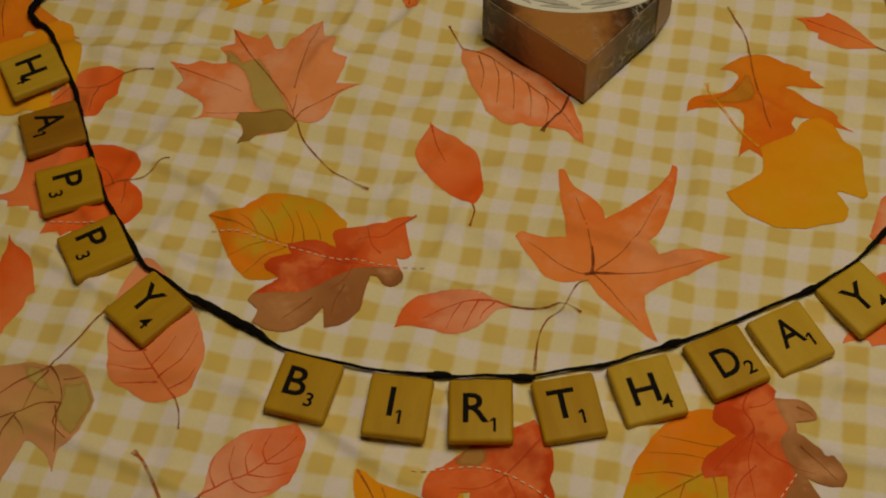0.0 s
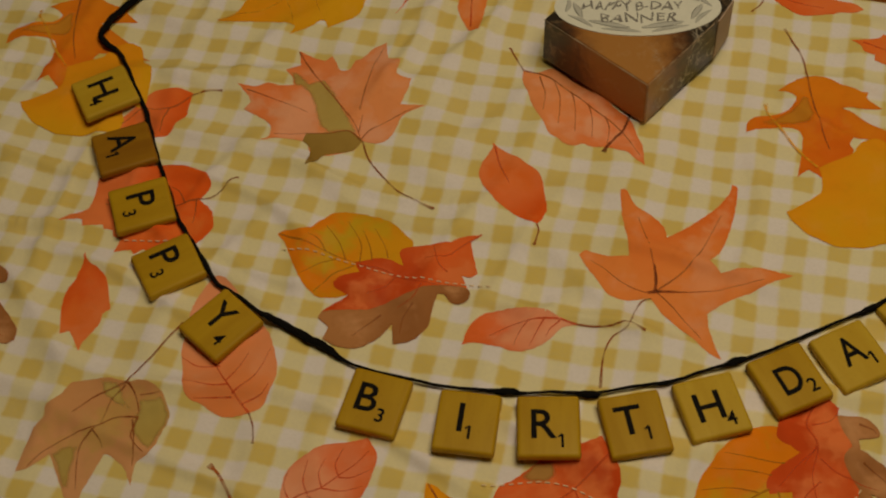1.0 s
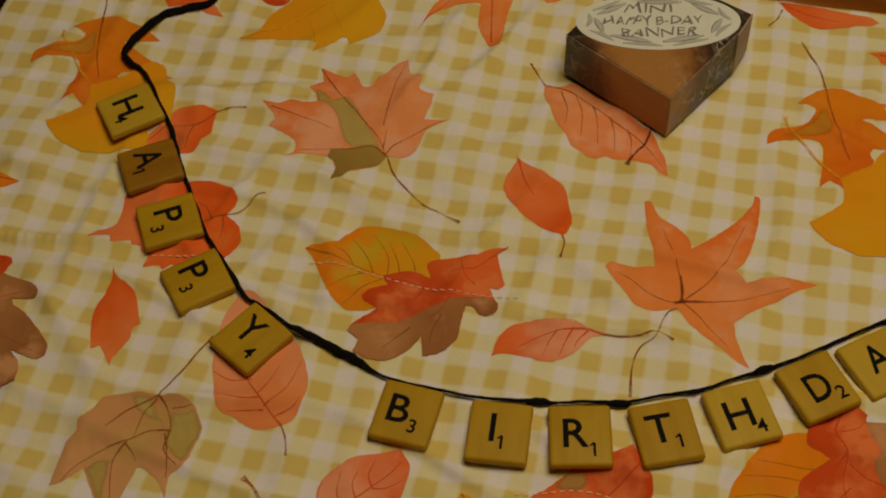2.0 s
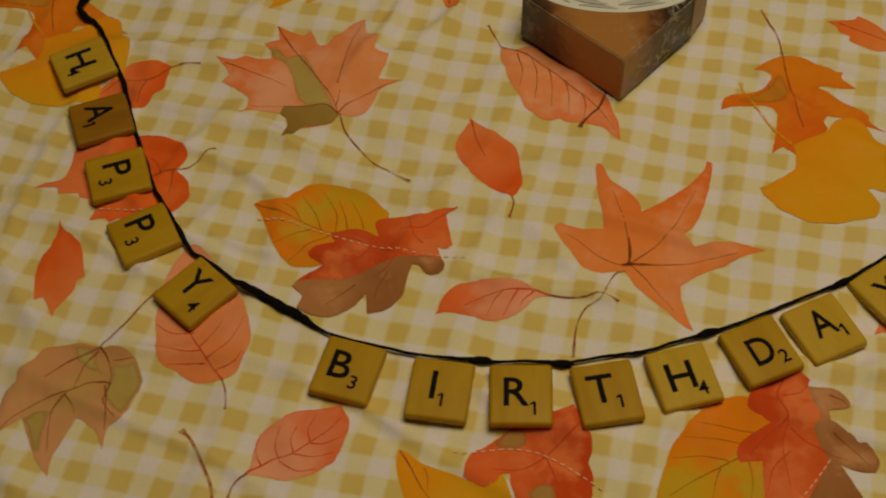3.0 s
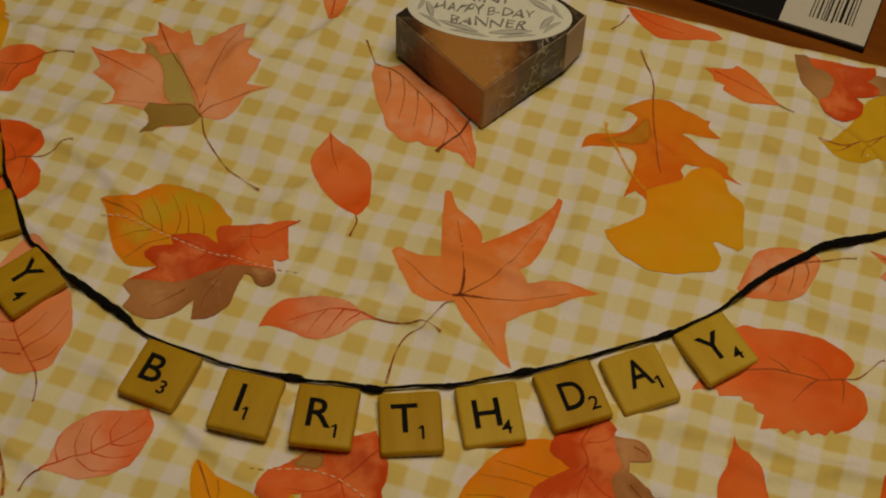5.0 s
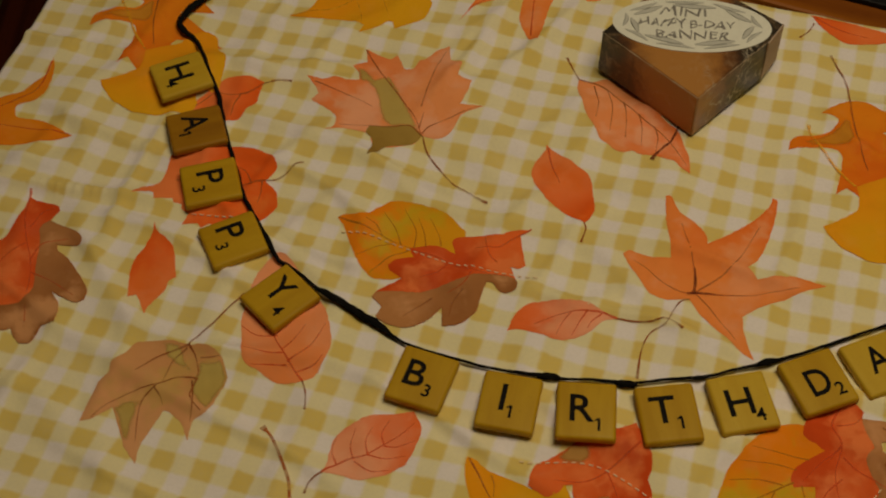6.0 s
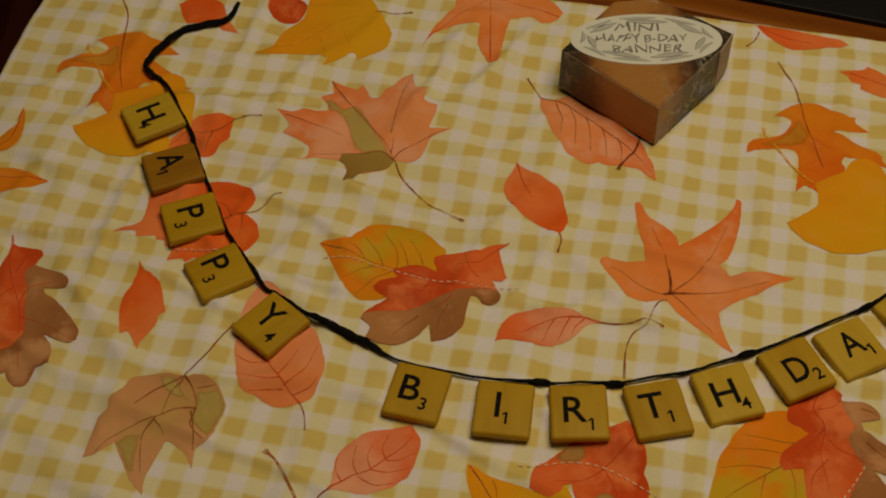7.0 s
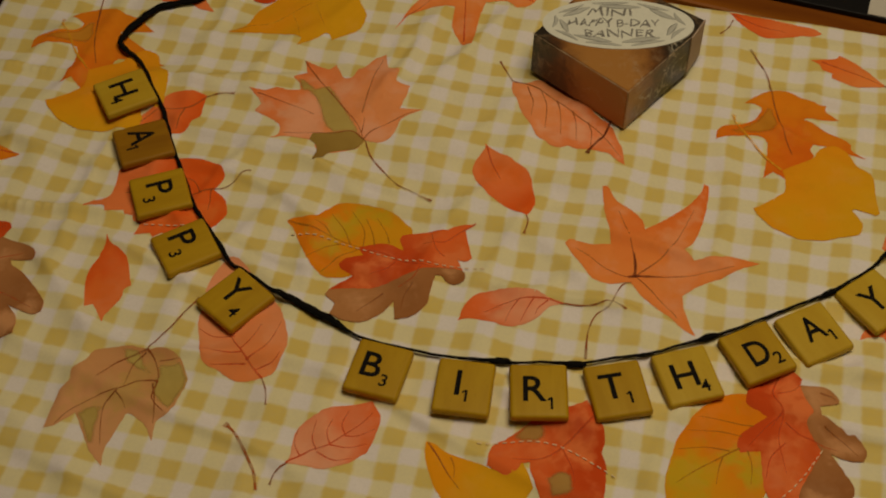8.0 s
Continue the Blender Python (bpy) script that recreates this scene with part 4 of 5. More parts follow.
leaf((80.5, 178), GOLD, 'printed golden leaf', outline=[(-4, 17.5), (-9.5, 14.5), (-14, 10.5), (-17.5, 6), (-20.5, 2), (-22.5, -3), (-24.5, -8.5), (-26, -14), (-25.5, -20.5), (-20, -27), (-6, -28), (6.5, -13), (13, 1), (11, 11.5), (6, 16), (1.5, 18)], veins=[
    [(4, 1), (-7, -4.5), (-15, -8.5), (-22.5, -13.5)],
    [(4.5, 6), (-5.5, 8), (-13, 9.5)],
    [(0, 2.5), (-9, 4), (-17, 5)],
    [(-5, -3), (-12.5, -1), (-20.5, -1.5)],
    [(0.5, -2.5), (1, -8.5), (0, -14)],
    [(-7.5, -5), (-9, -8.5), (-10.5, -14)]], ink=V_OLIVE)
leaf((97, 204.5), CRIMSON, 'printed red and brown oak leaf', outline=[(-1.5, 1), (2, 0), (5, -3), (4, -5), (11.5, -6), (14, -8.5), (15, -11.5), (14, -13), (9, -13), (8.5, -17), (14, -20.5), (16, -23), (18, -23.5), (20, -26), (21, -29), (19.5, -32), (14.5, -31.5), (10, -29), (11.5, -32.5), (13, -36), (14.5, -43), (5, -53), (-7, -53), (-12, -43), (-12.5, -38), (-12, -29), (-18.5, -30), (-19, -26.5), (-16, -22), (-8, -17), (-13.5, -13.5), (-14, -10.5), (-12.5, -6.5), (-8.5, -3.5)], veins=[
    [(-2, -1.5), (-5, -8), (-3, -15.5), (-5.5, -24), (-5, -36.5)],
    [(-3.5, -8), (1.5, -7), (4.5, -4.5)],
    [(-3, -15.5), (-8.5, -20), (-15.5, -27.5)],
    [(-3, -15), (-5.5, -18), (-7.5, -20.5)],
    [(-2.5, -18.5), (3, -24), (12.5, -28)],
    [(-3.5, -25.5), (-9, -31), (-11.5, -38)]], level=1, vein_level=2)
leaf((97, 204.5), BROWN, 'brown half of the oak leaf', outline=[(4, -5), (11.5, -6), (14, -8.5), (15, -11.5), (14, -13), (9, -13), (8.5, -17), (14, -20.5), (16, -23), (18, -23.5), (20, -26), (21, -29), (19.5, -32), (14.5, -31.5), (10, -29), (11.5, -32.5), (13, -36), (14.5, -43), (5, -53), (-4, -51.5), (-2, -43), (3.5, -34), (7, -28.5), (5, -24), (4, -18.5), (6.5, -15), (5, -9.5)], veins=[
    [(10, -8), (13, -10), (14, -12)],
    [(9, -20.5), (13, -23.5), (18, -30)]], level=2, ink=V_BROWN, name='wash_print')
leaf((-17.5, 180.5), YELLOW, 'printed yellow leaf', outline=[(0, 0), (2.5, -1), (5.5, -4), (9, -6), (15.5, -8.5), (23.5, -11.5), (29.5, -8), (32.5, -17), (25, -25), (9.5, -27), (3.5, -18.5), (1.5, -14), (0, -8.5), (-0.5, -4)], veins=[
    [(0.5, -0.5), (3.5, -6), (6.5, -12), (10, -17)],
    [(7.5, -6.5), (8.5, -9.5), (8.5, -13.5)]], ink=V_BROWN)
leaf((33, 193), CRIMSON, 'printed red oak leaf', outline=[(-9.5, -4), (0, 0), (2.5, -6.5), (4.5, -9.5), (4.5, -14.5), (3.5, -17.5), (4.5, -22.5), (3, -33.5), (-15.5, -34.5), (-18.5, -25), (-19, -20.5), (-21.5, -21), (-22.5, -23.5), (-25, -25), (-27, -25), (-32, -22), (-31.5, -19.5), (-30.5, -15.5), (-29, -13.5), (-25.5, -12), (-20.5, -8.5), (-16.5, -6)], veins=[
    [(3, -5), (-5.5, -12.5), (-14.5, -19), (-24, -19.5)],
    [(-8.5, -15), (-6, -22.5), (-5.5, -28.5)]], level=1, vein_level=2)
leaf((33, 193), TAN_WASH, 'tan wash on the oak leaf', outline=[(-24.5, -11.5), (-21.5, -9), (-20, -7.5), (-14, -7.5), (-13, -11), (-16, -13), (-20.5, -13)], level=2, name='wash_print')
leaf((33, 193), TAN_WASH, 'tan wash on the oak leaf', outline=[(-14.5, -26.5), (-10, -23.5), (-6, -24.5), (-5.5, -32), (-13, -33)], level=2, name='wash_print')
leaf((-97, 364), YELLOW, 'printed yellow leaf near the cloth edge', outline=[(0, 0), (4.5, 1.5), (8, 3.5), (10.5, 11.5), (13.5, 15), (19.5, 21.5), (20.5, 31), (32.5, 35), (44.5, 30), (49, 20.5), (51.5, 15.5), (54, 10), (53, 4), (51, 0.5), (46.5, -2), (41, -5), (40, -2), (38, -2), (34.5, -5), (27.5, -8.5), (29.5, -5), (26, -3.5), (20.5, -2), (14, -2), (7, -2)], veins=[
    [(0.5, 0), (16.5, 4.5), (33.5, 16.5), (47, 20)],
    [(34, 14.5), (36.5, 6), (39, -2)],
    [(25, 9.5), (27.5, 2), (28.5, -5)]], stem=[(48, 20), (55, 19), (62.5, 20)], ink=V_GOLD)
leaf((-84, 387.5), CRIMSON, 'printed red oak leaf tip', outline=[(-8.5, 1), (-5.5, -4), (-2, -6), (2.5, -6), (5.5, -2.5), (7, 3), (1.5, 10.5), (-7.5, 9.5)], level=1)
leaf((-189.5, 313.5), ORANGE, 'printed orange maple leaf', outline=[(7.5, 23), (9, 18), (9.5, 12), (9, 6), (6, 1.5), (0, 0), (-1, -2.5), (1, -6), (9.5, -7), (17, -11), (23, -14), (15.5, -17), (10, -18), (-4, -20.5), (-6.5, -22.5), (-3.5, -34.5), (-9, -37.5), (-18, -32.5), (-23, -11.5), (-19, -1), (-13, 0.5), (-7, 3), (-0.5, 5), (2.5, 9.5), (6, 13.5), (7.5, 16.5)], veins=[
    [(7.5, 21), (5, 6), (-6.5, -1), (-15, -9)],
    [(21.5, -13.5), (6, -11), (-11, -9)]])
leaf((-3, 389.5), CORAL, 'printed orange star-shaped leaf', outline=[(-29, -25.5), (-25.5, -19.5), (-22.5, -13), (-18, -7), (-14.5, -2), (-13.5, 9.5), (0.5, 16.5), (13.5, 9.5), (24.5, -0.5), (28.5, -8), (25, -12), (19.5, -13.5), (15.5, -9.5), (7.5, -10), (5, -18), (3.5, -26.5), (1.5, -36), (-2, -35), (-4, -30), (-6, -24), (-5.5, -18), (-5, -13), (-9, -13), (-15.5, -13.5), (-22.5, -17)], veins=[
    [(-1.5, -33), (-1, -20), (0, 3)],
    [(-25.5, -20), (-15.5, -10), (0, 3)],
    [(26.5, -10), (13.5, -3), (0, 3)]])
leaf((-119.5, 380.5), RED, 'printed red leaf under the cord', outline=[(-9.5, 12.5), (-7.5, 5.5), (-5, 0), (4.5, 0), (9.5, -3.5), (16, -5.5), (12.5, -0.5), (10.5, 4), (7.5, 12.5), (-2, 16.5)])
ribbon('vein_print', [(52, 243), (53, 247), (53, 253)], 1.3, 0.3, V_DARK, CLOTH, level=1)
ribbon('vein_print', [(50, 243), (55, 243.5), (62, 243)], 1.2, 0.3, V_DARK, CLOTH, level=1)

# quilting stitches, on the stretches where the thread lies on top
for seam, shown in zip(SEAMS, STITCHED):
    bm = bmesh.new()
    run, last = 0.0, seam[0]
    for a, b in zip(seam, seam[1:]):
        seg = b - a
        length = float(np.linalg.norm(seg))
        ang = math.atan2(seg[1], seg[0])
        k = 0.0
        while run + (length - k) >= 0.0026:
            k += 0.0026 - run
            run = 0.0
            p = a + seg * (k / length)
            if not any(lo < p[0] < hi for lo, hi in shown):
                continue
            x, y, z = lay(p[0], p[1], 0.00070)
            bmesh.ops.create_cube(bm, size=1, matrix=Matrix.Translation((x, y, z)) @ Matrix.Rotation(ang, 4, "Z") @ Matrix.Diagonal((0.0014, 0.00032, 0.0002, 1)))
        run += length - k
    if shown:
        tagged(part("quilting_stitches", bm, THREAD, CLOTH, "cream dashed quilting stitches"), kind="stuff")

# ---- letter banner ----
BANNER = tagged(new("letter_banner"), "birthday banner of wooden letter tiles on black cord on the tablecloth", "banner")
TILE_W, TILE_H, TILE_T = 0.0181, 0.0196, 0.0031


def text_mesh(name, body, size, material, parent, matrix, label="", width=None, lean=0.0, bold=0.0, wobble=0.0):
    cu = bpy.data.curves.new(name, "FONT")
    cu.body, cu.size, cu.align_x, cu.align_y = body, size, "CENTER", "CENTER"
    cu.extrude, cu.offset, cu.shear, cu.resolution_u = 0.00004, bold, lean, 4
    tmp = bpy.data.objects.new(name, cu)
    scene.collection.objects.link(tmp)
    bpy.context.view_layer.update()
    me = bpy.data.meshes.new_from_object(tmp.evaluated_get(bpy.context.evaluated_depsgraph_get()))
    bpy.data.objects.remove(tmp)
    bpy.data.curves.remove(cu)
    xs = [v.co.x for v in me.vertices]
    ys = [v.co.y for v in me.vertices]
    cx, cy = (min(xs) + max(xs)) / 2, (min(ys) + max(ys)) / 2
    k = width / (max(xs) - min(xs)) if width else 1.0
    for v in me.vertices:
        v.co.x, v.co.y = (v.co.x - cx) * k, v.co.y - cy
    for v in me.vertices:
        v.co += wobble * Vector((noise.noise(Vector((v.co.x * 330, v.co.y * 330, 1))), noise.noise(Vector((v.co.x * 330, v.co.y * 330, 7))), 0))
    me.name = name
    me.materials.clear()
    me.materials.append(material)
    ob = new(name, me)
    ob.parent = parent
    ob.matrix_local = matrix
    return tagged(ob, label)


def tile_bm(seed):
    bm = box_bm(TILE_W, TILE_H, TILE_T, 0.0013, (0, 0, TILE_T / 2), 4)
    rnd = random.Random(seed)
    for v in bm.verts:
        top = v.co.z > TILE_T * 0.5
        k = 1.0 if top else 1.015
        v.co.x *= k
        v.co.y *= k
        v.co += Vector((rnd.uniform(-1, 1), rnd.uniform(-1, 1), rnd.uniform(-1, 1))) * 0.00003
    return bm


def letter_tile(letter, value, x, y, turn, mat, dx, dy, nx, ny):
    ob = part("letter_tile", tile_bm(ord(letter) + int(x)), mat, BANNER, smooth=True)
    zs = [cloth_z(x / 1000 + a, y / 1000 + b) for a in (-0.008, 0, 0.008) for b in (-0.008, 0, 0.008)]
    ob.matrix_local = Matrix.Translation((x / 1000, y / 1000, max(sum(zs) / 9 + 0.0003, max(zs) - 0.0006))) @ Matrix.Rotation(radians(turn), 4, "Z")
    text_mesh("letter", letter, 0.0131, INK, ob, Matrix.Translation((dx / 1000, dy / 1000, TILE_T + 0.00003)), "black printed capital letter", {"A": 0.0074, "D": 0.0070, "Y": 0.0078}.get(letter), bold=0.00017)
    spot = Matrix.Translation((nx / 1000, ny / 1000, TILE_T + 0.00003))
    if value == "1":
        bm = box_bm(0.0008, 0.0042, 0.00008)
        flag = bmesh.ops.create_cube(bm, size=1, matrix=Matrix.Translation((-0.0006, 0.0017, 0)) @ Matrix.Rotation(radians(38), 4, "Z") @ Matrix.Diagonal((0.0016, 0.0006, 0.00006, 1)))
        part("point_value", bm, INK, ob, "small black printed number").matrix_local = spot
    else:
        text_mesh("point_value", value, 0.0062, INK, ob, spot, "small black printed number", bold=0.00010)
    return ob


for row in (
    ("H", "4", -131.4, 327.0, -63, TILE_PALE, -1.3, -0.1, 3.4, -4.3), ("A", "1", -121.4, 302.3, -70, TILE_DARK, -2.6, 0.2, 2.2, -4.3),
    ("P", "3", -112.2, 278.5, -72, TILE_MID, -1.6, 0.3, 2.7, -4.3), ("P", "3", -100.6, 255.1, -62, TILE_MID, -2.9, 0.2, 1.8, -4.4),
    ("Y", "4", -81.4, 232.3, -44, TILE_MID, -2.0, 1.8, 3.9, -4.0), ("B", "3", -33.1, 205.0, -16.5, TILE_MID, -2.2, 0.8, 3.0, -4.0),
    ("I", "1", -5.8, 197.4, -8.5, TILE_MID, -1.9, 1.0, 1.1, -3.7), ("R", "1", 17.7, 194.9, -1, TILE_MID, -1.3, 0.5, 3.9, -4.9),
    ("T", "1", 42.5, 195.5, 9.5, TILE_MID, -1.6, 1.1, 3.4, -3.8), ("H", "4", 65, 201, 14, TILE_PALE, -1.0, 0.0, 4.0, -5.2),
    ("D", "2", 88.4, 209.8, 23.5, TILE_MID, -0.2, -0.3, 5.0, -4.5), ("A", "1", 107.9, 217.6, 25, TILE_PALE, 0.0, 1.6, 5.0, -3.3),
    ("Y", "4", 130.3, 230.6, 34.5, TILE_PALE, -0.8, 0.4, 4.2, -4.9),
):
    letter_tile(*row)


def tube(points, sides, mat, name, parent, label, twist=0.0, smooth=True):
    """A cord swept along (x, y, z, radius, flatness) points in metres."""
    bm = bmesh.new()
    prev = None
    for k, p in enumerate(points):
        a, b = points[max(k - 1, 0)][:3], points[min(k + 1, len(points) - 1)][:3]
        d = Vector(b - a).normalized()
        right = d.cross(Vector((0, 0, 1))).normalized()
        up = right.cross(d)
        ring = []
        for i in range(sides):
            ang = 2 * math.pi * i / sides
            r = p[3] * (1 + 0.16 * math.sin(3 * ang + twist * k))
            ring.append(bm.verts.new(Vector(p[:3]) + right * math.cos(ang) * r + up * math.sin(ang) * r * p[4]))
        if prev:
            for i in range(sides):
                j = (i + 1) % sides
                bm.faces.new((prev[i], prev[j], ring[j], ring[i]))
        else:
            bm.faces.new(ring[::-1])
        prev = ring
    bm.faces.new(prev)
    bmesh.ops.recalc_face_normals(bm, faces=bm.faces[:])
    return part(name, bm, mat, parent, label, smooth)


# the cord in four stretches: x, y, height over the table, radius (mm)
CORD_LOOSE = [
    (-104.5, 390.4, 2.3, 0.91), (-107.9, 380.7, 3.1, 1.14), (-116.7, 378.2, 2.6, 1.34), (-125.1, 374.3, 3.4, 1.34), (-131.3, 369, 2.4, 1.37), (-136, 362.1, 2.2, 1.32),
    (-137.9, 356.4, 1.8, 1.09), (-134.9, 352.3, 1.2, 1.08), (-131.1, 349.9, -0.4, 0.87), (-125.6, 339.4, 3.5, 0.71), (-121.3, 329.7, 3, 0.72), (-116.7, 320.2, 2.4, 0.85),
    (-114.2, 311.7, 1, 1.03), (-111.2, 303.1, 0.8, 0.71), (-107.4, 292.9, 2.4, 0.71), (-103.6, 283.7, 0.9, 0.71), (-100.5, 275.2, 2.1, 0.68), (-97.6, 270, 0.7, 0.79),
    (-93.6, 263.8, 0.7, 0.69),
]
CORD_BEND = [
    (-88.2, 254.1, 2.9, 0.90), (-84.8, 248.8, 1.1, 0.67), (-80.9, 246, 1.2, 0.75), (-75.2, 241.9, 1.2, 0.66), (-71, 238.1, 1.3, 0.67), (-66.2, 234.2, 3.4, 1.20),
    (-59.9, 230.5, 3.3, 1.18), (-53.9, 227.1, 2.2, 1.36), (-48.5, 224, 2.2, 1.22), (-43.8, 219.5, 3.7, 0.84),
]
CORD_ROW = [
    (-44, 220.2, 2.3, 0.67), (-39.8, 218, 1.6, 0.48), (-32.1, 215.8, 0.7, 0.50), (-23.4, 213.6, 0.6, 0.50), (-14.5, 210.4, 2, 0.49), (-6.1, 209, 2.2, 0.52),
    (1.5, 207.8, 3, 0.64), (5.8, 207.8, 2, 0.97), (11.9, 207.7, 1.2, 0.48), (18.3, 208, 1.2, 0.49), (25.7, 207.3, 1.6, 0.65), (29.9, 206.4, 1.8, 0.97),
    (33.9, 207.3, 1.8, 0.49), (42.7, 208.6, 2.5, 0.50), (49.9, 209.4, 2.6, 0.57), (52.3, 209.7, 2.5, 0.73), (57.2, 210.9, 2.7, 0.49), (63.5, 214, 1.3, 0.49),
    (70.8, 216.1, 1.2, 0.66), (74, 217.3, 1.3, 0.99),
]
CORD_TAIL = [
    (76.5, 217.8, 1.5, 0.66), (84.6, 220.1, 3, 0.49), (94.5, 224.6, 2.5, 0.58), (101.1, 227.8, 2.1, 0.51), (109.5, 231.5, 2, 0.50), (113.7, 232.9, 2.4, 0.83),
    (118, 235.1, 2.2, 0.85), (123.2, 239, 1.8, 0.50), (129.2, 242.3, 2.7, 0.50), (133.5, 245.7, 3, 0.51), (136.1, 248.1, 4.1, 0.69), (142.7, 255, 3, 1.01),
    (150.4, 262.2, 1.5, 1.14), (157.8, 267.4, 1.3, 1.12), (165.2, 272.5, 1.6, 1.22), (172.2, 274.2, 2.7, 1.41), (179.8, 277.2, 1.7, 1.07), (188, 279.8, 2, 0.71),
    (194, 277.8, 1.7, 0.90), (202.3, 277.9, 2.3, 1.02), (211, 274.4, 2.2, 1.09),
]
CORD = CORD_LOOSE + CORD_BEND[:-1] + CORD_ROW + CORD_TAIL
cord_pts = spline([(x / 1000, y / 1000, z / 1000, 0.95 * r / 1000, 0.8) for x, y, z, r in CORD], 12)
tube(cord_pts, 10, CORD_MAT, "cord", BANNER, "black stranded cotton cord", 0.55)
for x, y, z, s, turn in ((5.8, 207.8, 2.2, 1.2, 0), (29.9, 206.6, 2.0, 1.2, -4), (73.8, 217.0, 1.8, 1.15, 18), (116, 234.1, 2.5, 1.0, 24)):
    bm = bmesh.new()
    bmesh.ops.create_icosphere(bm, subdivisions=3, radius=1)
    for v in bm.verts:
        v.co *= 1 + 0.22 * noise.noise(v.co * 2.3 + Vector((x, y, 0)))
    bmesh.ops.transform(bm, verts=bm.verts[:], matrix=Matrix.Translation((x / 1000, y / 1000, z / 1000)) @ Matrix.Rotation(radians(turn), 4, "Z") @ Matrix.Diagonal((0.0036, s / 1000, 0.0011, 1)))
    part("knot", bm, CORD_MAT, BANNER, "small flat black knot in the cord", True)

# ---- marbled gift box ----
BOX_H = 0.0192
BOX_AT = (0.052, 0.341)


def gift_box():
    outline = [(0.0535, 0.3085), (0.0795, 0.3372), (0.0852, 0.3465), (0.0580, 0.3672), (0.0425, 0.3655), (0.0205, 0.3395)]
    top = tagged(new("gift_box"), "small marbled copper and black card box with oval paper label", "box")
    z0 = cloth_z(0.0525, 0.325) + 0.0004
    top.location = (*BOX_AT, z0)
    pts = [(x - BOX_AT[0], y - BOX_AT[1]) for x, y in outline]
    bm = bmesh.new()
    low = [bm.verts.new((x, y, 0)) for x, y in pts]
    high = [bm.verts.new((x * 0.985, y * 0.985, BOX_H)) for x, y in pts]
    bm.faces.new(low[::-1])
    bm.faces.new(high)
    for i in range(6):
        j = (i + 1) % 6
        if i != 1:
            bm.faces.new((low[i], low[j], high[j], high[i]))
    bmesh.ops.bevel(bm, geom=[e for e in bm.edges if len(e.link_faces) == 2], offset=0.00045, segments=2, affect="EDGES")
    bmesh.ops.recalc_face_normals(bm, faces=bm.faces[:])
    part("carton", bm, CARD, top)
    # the pasted flap between two sides
    a, b = Vector((*pts[1], 0)), Vector((*pts[2], 0))
    d = (b - a).normalized()
    bm = box_bm((b - a).length + 0.0006, 0.0006, BOX_H - 0.0012, 0.0002)
    ob = part("flap", bm, CARD_LINING, top, "plain mauve card flap")
    ob.matrix_local = Matrix.Translation((a + b) / 2 * 0.995 + Vector((0, 0, BOX_H / 2))) @ Matrix.Rotation(math.atan2(d.y, d.x), 4, "Z")
    # worn edges
    for i, j, up in ((0, 0, 0), (0, 1, 1), (0, 5, 1)):
        if up:
            p, q = Vector((*pts[i], BOX_H)) * 0.985, Vector((*pts[j], BOX_H)) * 0.985
            p.z = q.z = BOX_H - 0.0001
        else:
            p, q = Vector((*pts[0], 0.001)), Vector((pts[0][0] * 0.985, pts[0][1] * 0.985, BOX_H - 0.0003))
        n = 26
        line = []
        for k in range(n + 1):
            c = p.lerp(q, k / n)
            line.append(np.array((c.x, c.y, c.z, 0.00008 + 0.00026 * max(0, noise.noise(Vector((k * 0.61, i + j * 3.1, up)))), 1.0)))
        tube(line, 6, CARD_EDGE, "worn_edge", top, "pale scuffed card edge")
    # oval label
    lab = Vector((0.0006, 0.0030, BOX_H))
    bm = bmesh.new()
    bmesh.ops.create_cone(bm, cap_ends=True, segments=72, radius1=1, radius2=1, depth=1, matrix=Matrix.Diagonal((0.0280, 0.0134, 0.00025, 1)))
    label = part("oval_label", bm, PAPER, top, "oval white paper label with grey pencil lettering")
    label.matrix_local = Matrix.Translation(lab + Vector((0, 0, 0.00018))) @ Matrix.Rotation(radians(-2), 4, "Z")
    # ornamental grey scrolls round the label
    for ring, rx, ry, n, w in ((0, 0.0248, 0.0117, 9, 0.0006), (1, 0.0218, 0.0098, 7, 0.0009)):
        for k in range(n):
            a0 = 2 * math.pi * (k + 0.3 * ring) / n
            arc = []
            for s in range(13):
                a = a0 + (2 * math.pi / n) * 0.8 * s / 12
                r = 1 - 0.07 * math.sin(math.pi * s / 12)
                arc.append(np.array((math.cos(a) * rx * r, math.sin(a) * ry * r, 0.00018, w * (0.3 + math.sin(math.pi * s / 12)), 0.1)))
            tube(arc, 6, PAPER_GREY, "scroll", label, "grey printed scroll ornament")
    for body, size, w, x, y, turn in (("MINI", 0.0050, 0.0165, -0.0028, 0.0062, -2), ("HAPPY B-DAY", 0.0050, 0.0335, -0.0015, 0.0004, 0), ("BANNER", 0.0050, 0.0260, 0.0002, -0.0052, 2)):
        text_mesh("handwriting", body, size * 1.12, PENCIL, label, Matrix.Translation((x, y, 0.00024)) @ Matrix.Rotation(radians(turn), 4, "Z"), "grey pencil capitals", w, 0.08, 0.0, 0.0014)
    return top


gift_box()

# ---- things on the bare table ----


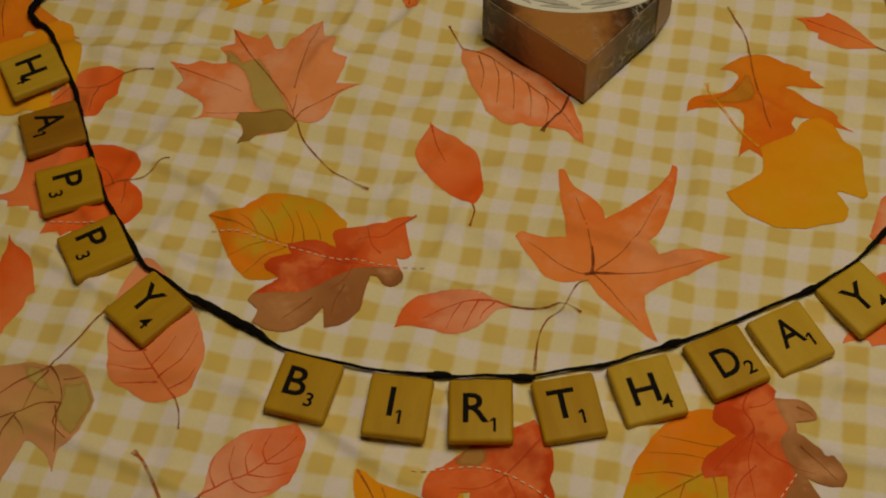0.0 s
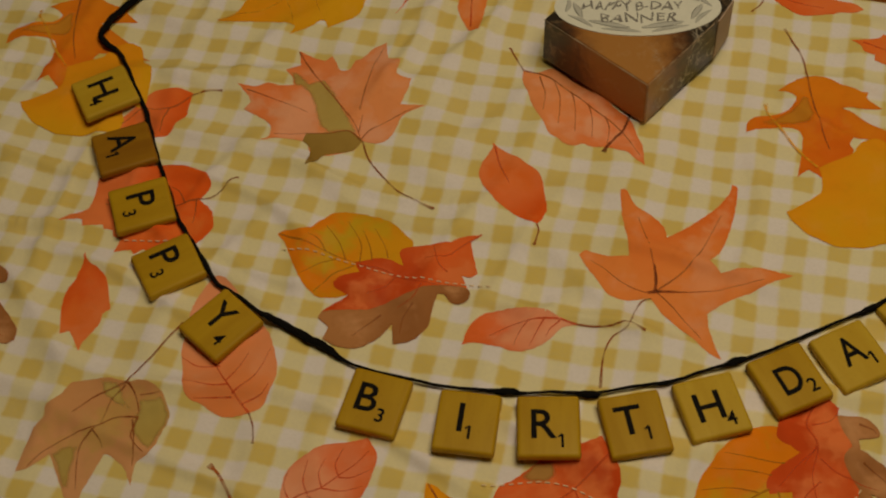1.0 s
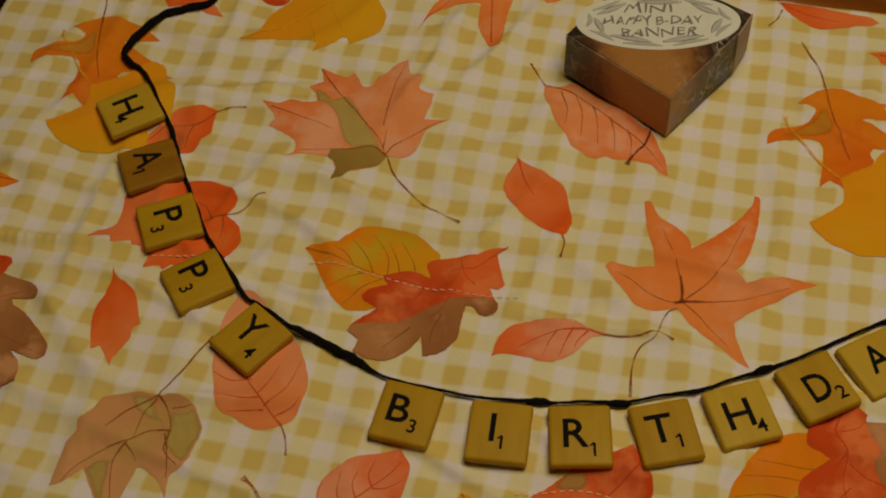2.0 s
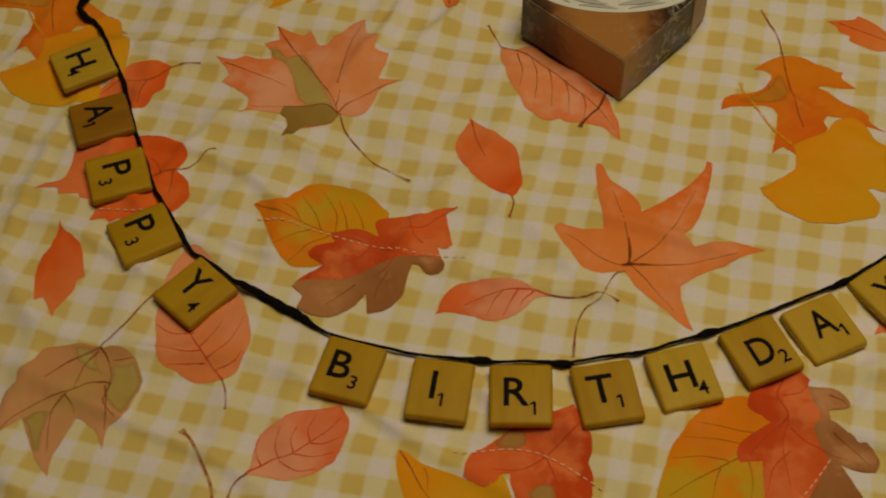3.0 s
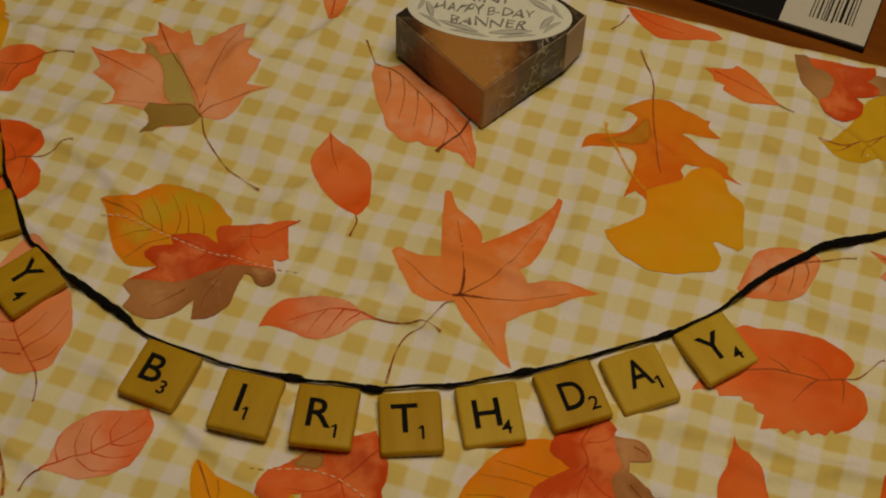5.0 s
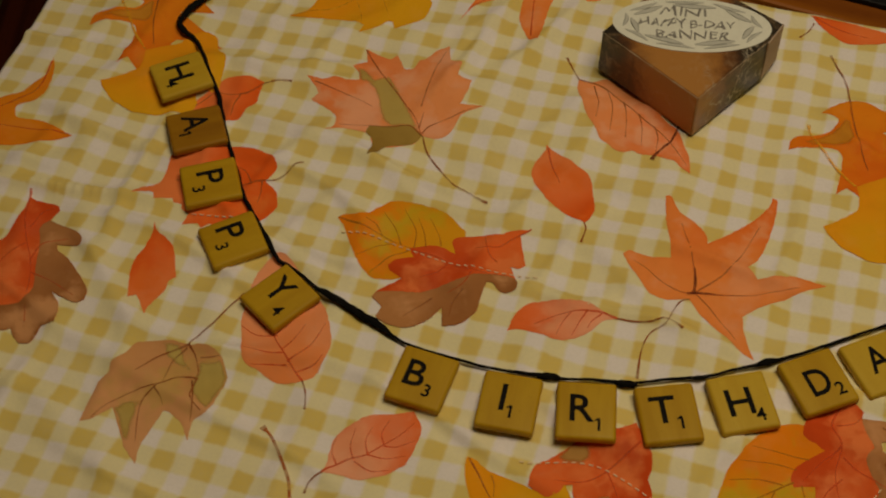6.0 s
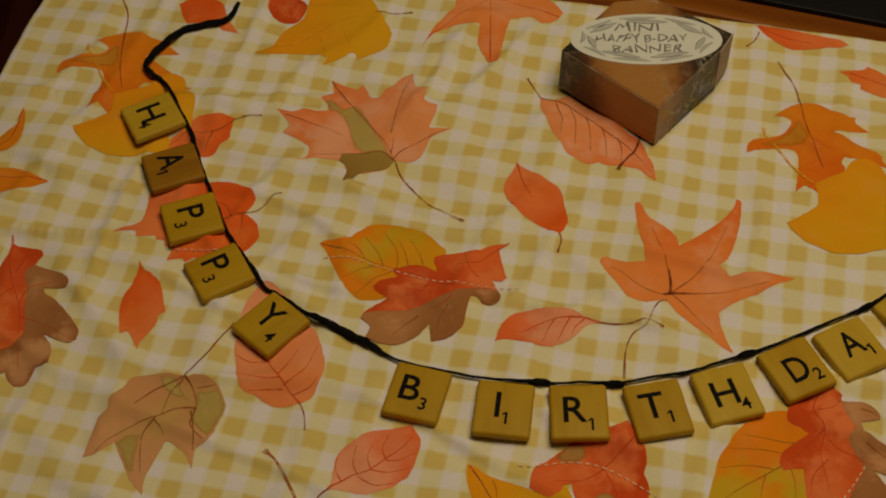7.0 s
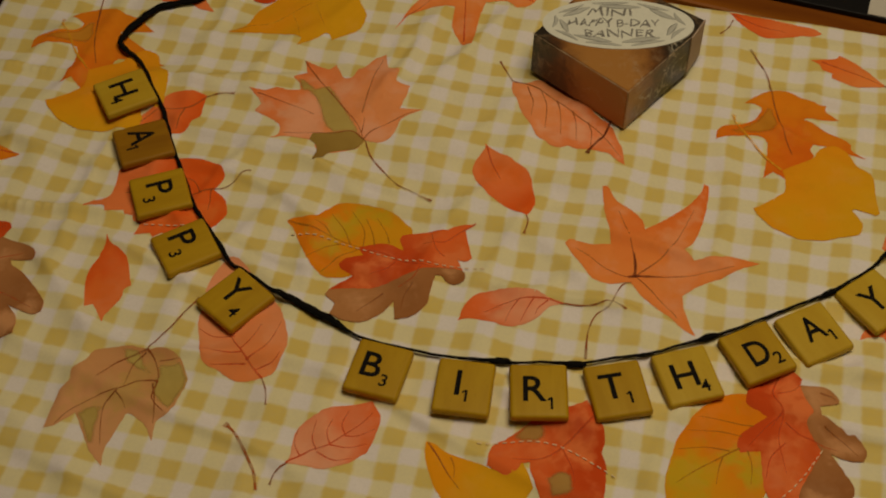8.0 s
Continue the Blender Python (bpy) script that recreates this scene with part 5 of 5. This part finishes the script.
def black_case():
    """Flat black case with a bar-coded sticker near its corner."""
    ob = part("flat_black_case", box_bm(0.19, 0.13, 0.0026, 0.0006, (-0.095, 0.065, 0.0013)), BLACK_PLASTIC)
    ob.matrix_world = Matrix.Translation((0.1845, 0.3605, TABLE_Z)) @ Matrix.Rotation(radians(-18.5), 4, "Z")
    tagged(ob, "flat black plastic case with a white bar-coded sticker on the table", "case")
    lab = part("sticker", box_bm(0.0312, 0.05, 0.0003, 0, (-0.0160, 0.0258, 0.00275)), LABEL_WHITE, ob, "white paper sticker with printed bars")
    rnd = random.Random(4)
    x = -0.022
    while x < -0.006:
        w = rnd.choice((0.0004, 0.0007, 0.0011))
        part("printed_bar", box_bm(w, 0.024, 0.0001, 0, (x, 0.0190 + 0.0015 * (x > -0.013), 0.00295)), INK, lab)
        x += w + rnd.choice((0.0005, 0.0008, 0.0012))
    return ob


black_case()


def scissors():
    top = tagged(new("scissors"), "scissors with black plastic loop handles lying on the table", "scissors")
    top.location = (0.2125, 0.3605, TABLE_Z + 0.0022)
    top.rotation_euler = (0, 0, radians(-14))
    for k, (cx, cy, rx, ry) in enumerate(((0.0, 0.0, 0.0125, 0.0105), (0.003, 0.030, 0.0125, 0.0115))):
        ring = []
        for s in range(41):
            a = 2 * math.pi * s / 40
            ring.append(np.array((cx + rx * math.cos(a), cy + ry * math.sin(a), 0, 0.0007 + 0.0003 * abs(math.sin(a)), 1.3)))
        tube(ring, 8, BLACK_PLASTIC, "handle_loop", top, "black plastic finger loop")
        shank = [np.array((0.012 + 0.05 * t, cy + (0.015 - cy) * t, 0.0, 0.0024, 0.9)) for t in (0, 0.3, 0.6, 1)]
        tube(shank, 8, BLACK_PLASTIC, "shank", top, "")
        bm = bmesh.new()
        y0 = 0.0115 if k else 0.0185
        v = [bm.verts.new(c) for c in ((0.058, y0 - 0.004, 0), (0.058, y0 + 0.004, 0), (0.16, 0.0152, 0), (0.16, 0.0148, 0))]
        f = bm.faces.new(v)
        ext = bmesh.ops.extrude_face_region(bm, geom=[f])
        bmesh.ops.translate(bm, verts=[e for e in ext["geom"] if isinstance(e, bmesh.types.BMVert)], vec=(0, 0, 0.0012 * (1 if k else -1)))
        bmesh.ops.recalc_face_normals(bm, faces=bm.faces[:])
        part("blade", bm, STEEL, top, "polished steel blade")
    return top


scissors()

# ---- below the table ----
rug = part("rug", box_bm(0.9, 0.7, 0.012, 0.004, (-1.08, 1.30, Z0 + 0.006)), RUG_MAT)
tagged(rug, "olive woollen rug lying on the dark wooden floor", "rug")
